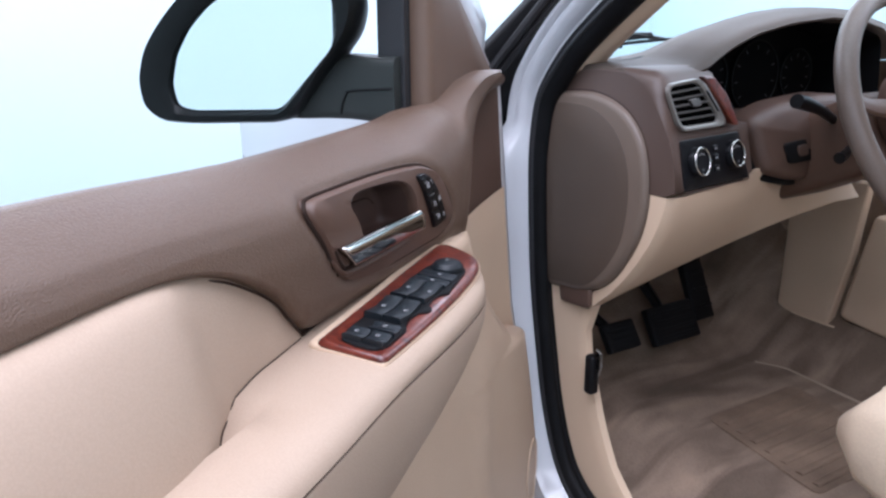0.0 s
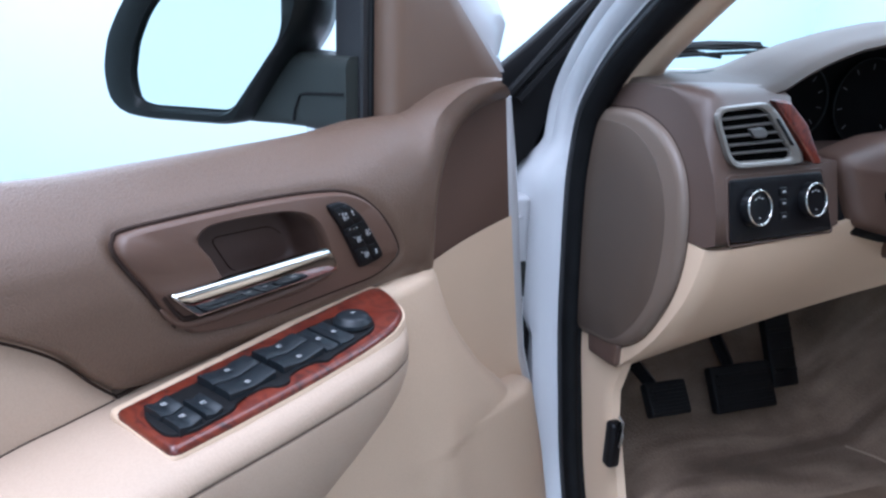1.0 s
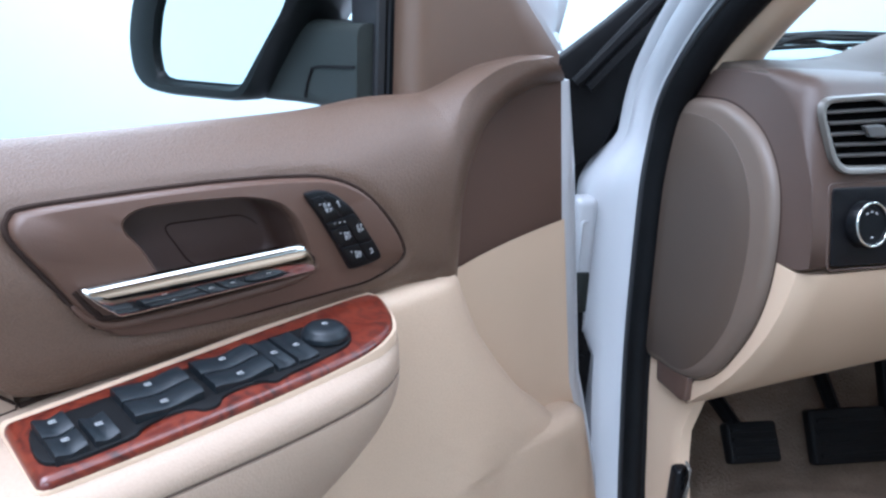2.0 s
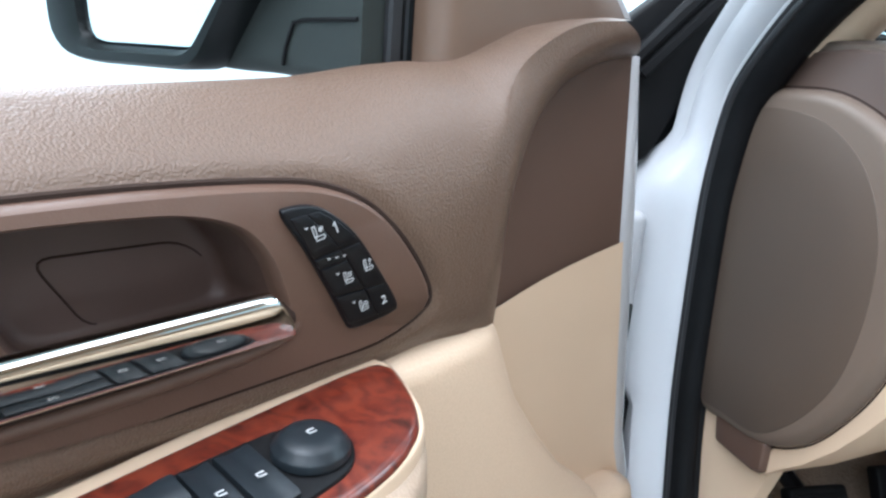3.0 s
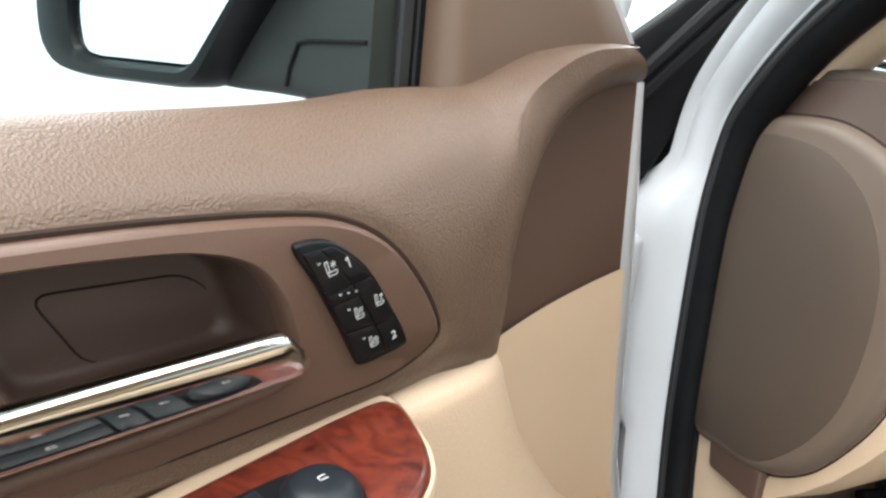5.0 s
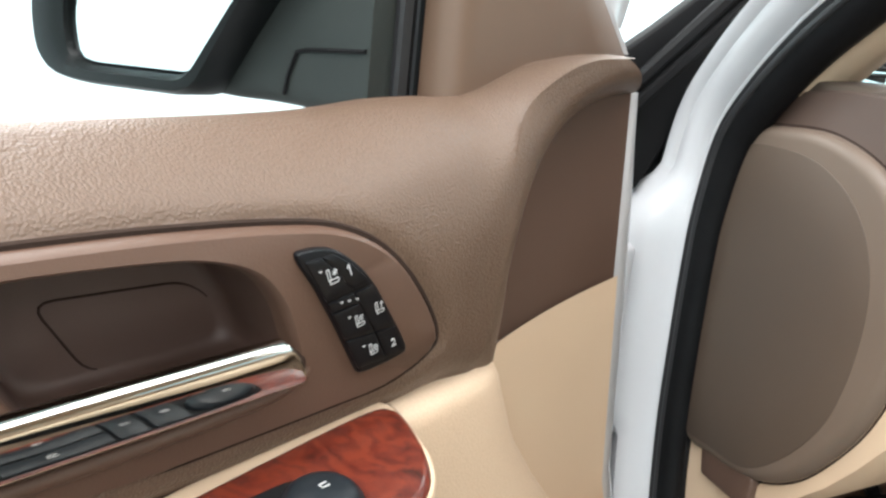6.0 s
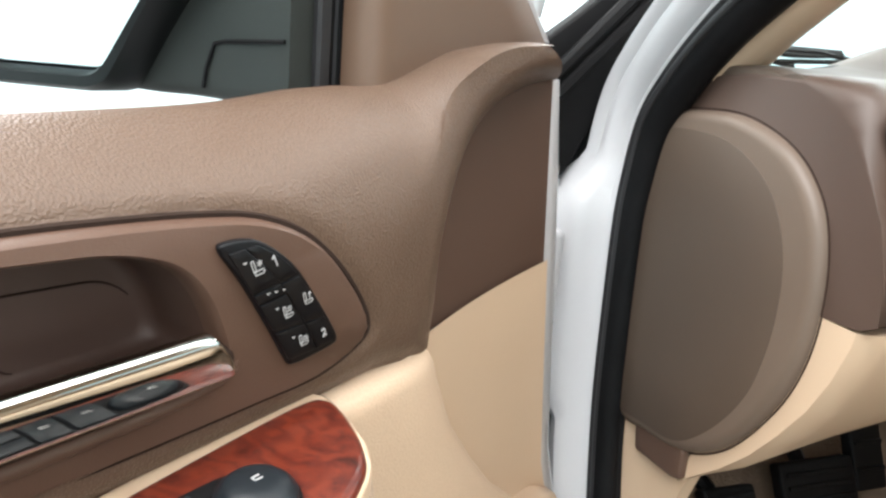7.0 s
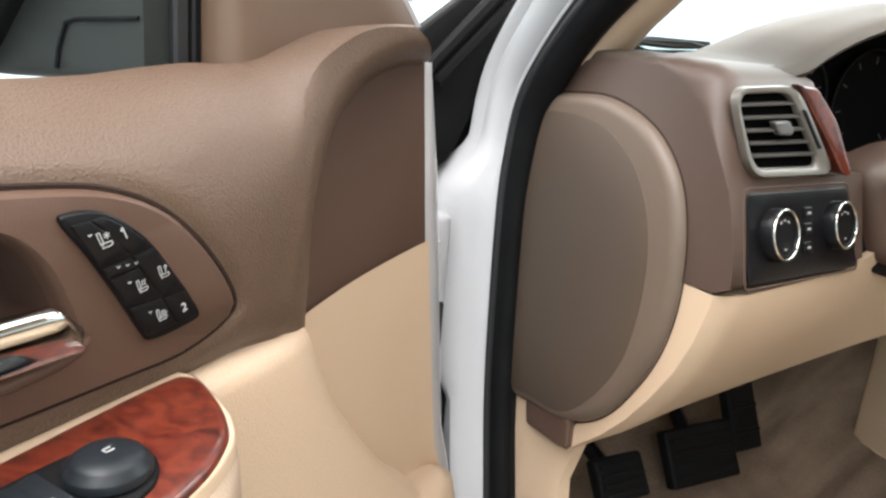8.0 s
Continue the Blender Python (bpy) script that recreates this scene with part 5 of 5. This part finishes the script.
for x, r in ((0.735, 0.05), (0.86, 0.062), (0.975, 0.045)):
    dial = part("dial", disc_stack([(r, 0), (r, 0.006), (r - 0.003, 0.008), (r - 0.005, 0.006), (0.004, 0.005)]), DIAL, cluster, m=pose(x, 1.033, 1.205, 90, 0, 0))
    part("dial_ring", ring_tube([(r * math.cos(a), r * math.sin(a), 0.008) for a in [2 * math.pi * k / 48 for k in range(48)]], 0.0009), MIRROR_PLASTIC, dial)
    for k in range(9):
        a = radians(225 - 33.75 * k)
        part("dial_mark", box(-0.004, 0.004, -0.0007, 0.0007, 0, 0.0004), DIAL_PRINT, dial, m=pose((r - 0.012) * math.cos(a), (r - 0.012) * math.sin(a), 0.0065, 0, 0, math.degrees(a)))
part("column_panel", grid([[(x, y, z) for x in (0.66, 0.7, 0.76, 0.85, 1.0, 1.1)] for y, z in ((1.03, 1.15), (0.93, 1.148), (0.912, 1.142), (0.905, 1.12), (0.9, 1.08), (0.91, 1.05))]), DASH_BROWN, dash, "brown panel round the steering column", 40)

# ---- steering wheel and column ----
wheel = thing("steering_wheel", "taupe leather steering wheel on a brown column", "steering wheel", pose(0.885, 0.735, 1.165, 64, 0, 0))
rim_path = [(0.188 * math.cos(a), 0.188 * math.sin(a), 0) for a in [2 * math.pi * k / 72 for k in range(72)]]
part("rim", ring_tube(rim_path, 0.016, 12), mottled("taupe_leather", (0.13, 0.098, 0.078), 0.45, 0.06, 20, 400, 0.1, 0.0005, cells=350, cell_bump=0.3), wheel, "taupe leather rim")
part("hub", disc_stack([(0.05, -0.05), (0.075, -0.03), (0.082, -0.01), (0.075, 0.008), (0.05, 0.016), (0.01, 0.018)]), BROWN_PLAIN, wheel, "brown hub with horn pad")
for a in (10, 170, 250, 290):
    c, s = math.cos(radians(a)), math.sin(radians(a))
    part("spoke", tube([(0.06 * c, 0.06 * s, -0.008), (0.12 * c, 0.12 * s, -0.012), (0.18 * c, 0.18 * s, -0.003)], [0.02, 0.014, 0.012], 10, 0.5), BROWN_PLAIN, wheel)
def part_surround():
    """The moulded housing round the column, with a dark key recess and a dark gap below it."""
    line = rounded([(0.685, 1.150), (0.76, 1.172), (0.88, 1.182), (1.0, 1.172), (1.07, 1.14), (1.03, 1.07), (0.9, 1.048), (0.79, 1.046), (0.715, 1.066)], 0.02)
    to = lambda a, b, d: (a, 0.93 + 0.2 * (b - 1.1) - d, b)
    back = column.matrix_basis.inverted()
    # BROWN_DARK puts the shadow under the instrument hood into the surround.
    part("surround", plate(line, to, 0.0, 0.055, 0.02, 5, 0.01), BROWN_DARK, column, "brown moulded column surround", 50, m=back)
    part("surround_gap", plate([(0.88 + (a - 0.88) * 1.03, b - 0.010) for a, b in line], to, 0.0, 0.03, 0.004), BLACK_SOFT, column, m=back)
    part("key_recess", plate(rounded([(0.745, 1.112), (0.83, 1.12), (0.838, 1.082), (0.757, 1.08)], 0.008), to, 0.03, 0.0625, 0.002), BLACK_SOFT, column, "dark key recess", m=back)
    part("key_slot", plate(rounded([(0.775, 1.107), (0.8, 1.109), (0.803, 1.091), (0.779, 1.09)], 0.006), to, 0.03, 0.0645, 0.001), BROWN_DARK, column, m=back)


column = thing("steering_column", "brown plastic steering column with black stalk", "steering column", pose(0.885, 0.735, 1.165, 64, 0, 0))
part_surround()
part("shroud", box(-0.075, 0.075, -0.065, 0.06, -0.26, -0.045, 0.025, 4), BROWN_PLAIN, column, "brown plastic column shroud")
part("stalk", tube([(-0.07, 0.03, -0.10), (-0.12, 0.045, -0.085), (-0.17, 0.055, -0.075), (-0.19, 0.058, -0.072)], [0.007, 0.008, 0.011, 0.011], 12), BLACK, column, "black turn signal stalk")
part("tilt_lever", tube([(-0.07, -0.02, -0.09), (-0.10, -0.03, -0.08), (-0.125, -0.035, -0.075)], [0.006, 0.007, 0.009], 10), BLACK, column)

# ---- footwell ----
part("toe_board", grid([[(x, y, z) for x in np.linspace(0.47, 1.24, 9)] for y, z in ((1.16, 0.615), (1.24, 0.69), (1.31, 0.8), (1.34, 0.95), (1.34, 1.05))]), CARPET, car, "taupe carpeted toe board")
MAT_Y = np.linspace(0.45, 1.05, 31)


def mat_far(y):
    return value(y, (0.45, 0.8, 1.0, 1.05), (1.0, 1.02, 1.03, 1.0))


def mat_row(y, lift):
    return [(x, y, floor_z(x, y) + lift + 0.006 + 0.0035 * noise.noise(Vector((x * 9, y * 9, 3)))) for x in np.linspace(0.497, mat_far(y), 40)]


mat = tagged(part("floor_mat", grid([mat_row(y, 0.004) for y in MAT_Y]), CARPET), "taupe carpet floor mat with a ribbed heel pad", "floor mat")
part("binding", tube([(mat_far(y), y, floor_z(mat_far(y), y) + 0.0085) for y in MAT_Y], 0.0042, 8), mottled("light_taupe_binding", (0.24, 0.18, 0.13), 0.8, 0.1, 20, 500, 0.2, 0.001), mat, "light taupe stitched edge")
HEEL = mottled("brown_rubbed_heel_pad", (0.138, 0.095, 0.065), 0.85, 0.35, 12, 300, 0.4, 0.002, spec=0.15)
part("heel_pad", plate(rounded([(0.7, 0.69), (0.95, 0.69), (0.95, 0.94), (0.7, 0.94)], 0.02), lambda a, b, d: (a + 0.15 * (b - 0.8), b, d), 0.59, 0.5985, 0.001), HEEL, mat, "brown ribbed heel pad")
for k in range(7):
    part("rib", tube([(0.715 + 0.15 * (y - 0.8) + 0.22 * f, y, 0.5975) for f in (0, 0.5, 1)], 0.009, 10, 0.4), HEEL, mat) if (y := 0.71 + 0.033 * k) else None


def pedal(name, label, x0, x1, y, z0, z1, lean, hang):
    p = thing(name, label, "pedal", pose((x0 + x1) / 2, y, (z0 + z1) / 2, lean, 0, 0))
    w, h = (x1 - x0) / 2, (z1 - z0) / 2
    part("pad", box(-w, w, -0.009, 0.012, -h, h, 0.005, 3), BLACK_SOFT, p, "black rubber pad")
    for k in range(4):
        z = -h + (k + 0.8) * 2 * h / 4.8
        part("ridge", box(-w * 0.85, w * 0.85, -0.0125, -0.0085, z - 0.003, z + 0.003, 0.001), BLACK_SOFT, p)
    part("arm", tube([(0, 0.01, 0), (hang * 0.4, 0.06, 0.1), (hang, 0.1, 0.24)], [0.01, 0.012, 0.013], 8), BLACK, p, "black steel arm")


pedal("parking_brake_pedal", "black parking brake pedal by the kick panel", 0.585, 0.66, 1.075, 0.705, 0.76, -35, -0.07)
pedal("brake_pedal", "black rubber brake pedal", 0.757, 0.885, 1.13, 0.657, 0.738, -30, 0.03)
pedal("accelerator_pedal", "long black accelerator pedal", 0.893, 0.95, 1.17, 0.675, 0.85, -25, 0.02)

lower = thing("column_filler", "beige plastic filler panel below the steering column", "trim panel", pose(0, 0, 0))
part("panel", plate(rounded([(1.115, 0.67), (0.99, 0.672), (0.962, 0.84), (0.95, 0.99), (1.115, 0.99)], 0.006), lambda a, b, d: (1.165 - d, a, b), 0.0, 0.02, 0.005), BEIGE_PLAIN, lower)
part("flange", tube([(1.147, 0.975 + 0.014 * k, 0.6705) for k in range(11)], 0.003, 8), BEIGE_PLAIN, lower, "rolled lower edge")
console = thing("centre_console", "beige plastic centre console beside the footwell", "console", pose(0, 0, 0))
part("lid", box(1.12, 1.42, 0.22, 0.66, 0.895, 0.935, 0.018, 4), SEAT_LEATHER, console, "cream padded armrest lid")
part("body", plate(rounded([(0.977, 0.692), (0.952, 0.84), (0.935, 0.93), (0.66, 0.9), (0.2, 0.88), (0.2, 0.66), (0.6, 0.66), (0.87, 0.68)], 0.02), lambda a, b, d: (1.165 - d, a, b), -0.3, 0.012, 0.01, 5), BEIGE_PLAIN, console, "beige moulded console side")

seat = thing("driver_seat", "cream leather driver's seat", "seat", pose(0, 0, 0))


def cushion():
    rows = []
    for f in np.linspace(0, 1, 15):
        y = 0.10 + 0.50 * f
        e = math.sqrt(max(0.0, 1 - max(0, (f - 0.8) / 0.2) ** 2))
        row = []
        for k in range(28):
            a = 2 * math.pi * k / 28
            c, s = math.cos(a), math.sin(a)
            sx, sz = math.copysign(abs(c) ** 0.35, c), math.copysign(abs(s) ** 0.45, s)
            row.append((0.775 + 0.27 * sx * (0.9 + 0.1 * e), y, 0.81 + 0.085 * sz * (0.25 + 0.75 * e)))
        rows.append(row)
    return grid(rows, ring=True, caps=True)


part("cushion", cushion(), SEAT_LEATHER, seat, "cream leather cushion", 60)
part("piping", tube([(0.515, 0.1, 0.873), (0.515, 0.4, 0.873), (0.53, 0.53, 0.865), (0.58, 0.575, 0.86), (0.775, 0.585, 0.86)], 0.004, 6), SEAT_LEATHER, seat)
part("base", box(0.56, 1.0, 0.12, 0.5, 0.585, 0.75, 0.02), BLACK_SOFT, seat)

# ---- wiper outside the windscreen ----
wiper = thing("windscreen_wiper", "black windscreen wiper at rest", "wiper", pose(0, 0, 0))
part("arm", tube([(0.72, 1.46, 1.235), (0.80, 1.455, 1.262), (0.90, 1.45, 1.272), (1.02, 1.445, 1.275)], [0.004, 0.007, 0.006, 0.004], 8), BLACK, wiper)
part("blade", tube([(0.70, 1.44, 1.236), (0.85, 1.435, 1.25), (1.05, 1.43, 1.262), (1.2, 1.43, 1.262)], 0.004, 6), BLACK_SOFT, wiper)
part("bridge", tube([(0.78, 1.445, 1.25), (0.86, 1.445, 1.268), (0.97, 1.44, 1.272), (1.06, 1.44, 1.262)], 0.0045, 6), BLACK, wiper)
part("linkage", tube([(0.66, 1.45, 1.232), (0.74, 1.448, 1.252), (0.84, 1.446, 1.258), (0.93, 1.446, 1.247)], [0.004, 0.007, 0.006, 0.004], 8), BLACK, wiper, "black wiper linkage")
part("hose", tube(curve([(0.62, 1.442, 1.222), (0.70, 1.44, 1.246), (0.76, 1.44, 1.24), (0.84, 1.44, 1.262), (0.93, 1.44, 1.264), (1.02, 1.44, 1.27)], 40), 0.0045, 6), BLACK_SOFT, wiper, "black washer hose")
for k in range(9):
    x = 0.58 + 0.07 * k
    part("cowl_rib", tube([(x, 1.40, 1.202), (x + 0.03, 1.45, 1.2125), (x + 0.05, 1.52, 1.205)], 0.004, 6), BLACK_SOFT, car)
part("cowl_panel", grid([[(x, y, z) for x in np.linspace(0.45, 2.2, 8)] for y, z in ((1.38, 1.195), (1.48, 1.203), (1.56, 1.19))]), BLACK_SOFT, car, "black cowl below the windscreen")
part("bonnet", grid([[(x, y, z - 0.05 * ((x - 1.3) / 1.0) ** 2) for x in np.linspace(0.25, 2.3, 12)] for y, z in ((1.56, 1.21), (1.8, 1.205), (2.2, 1.18), (2.5, 1.12))]), PAINT, car, "white bonnet")
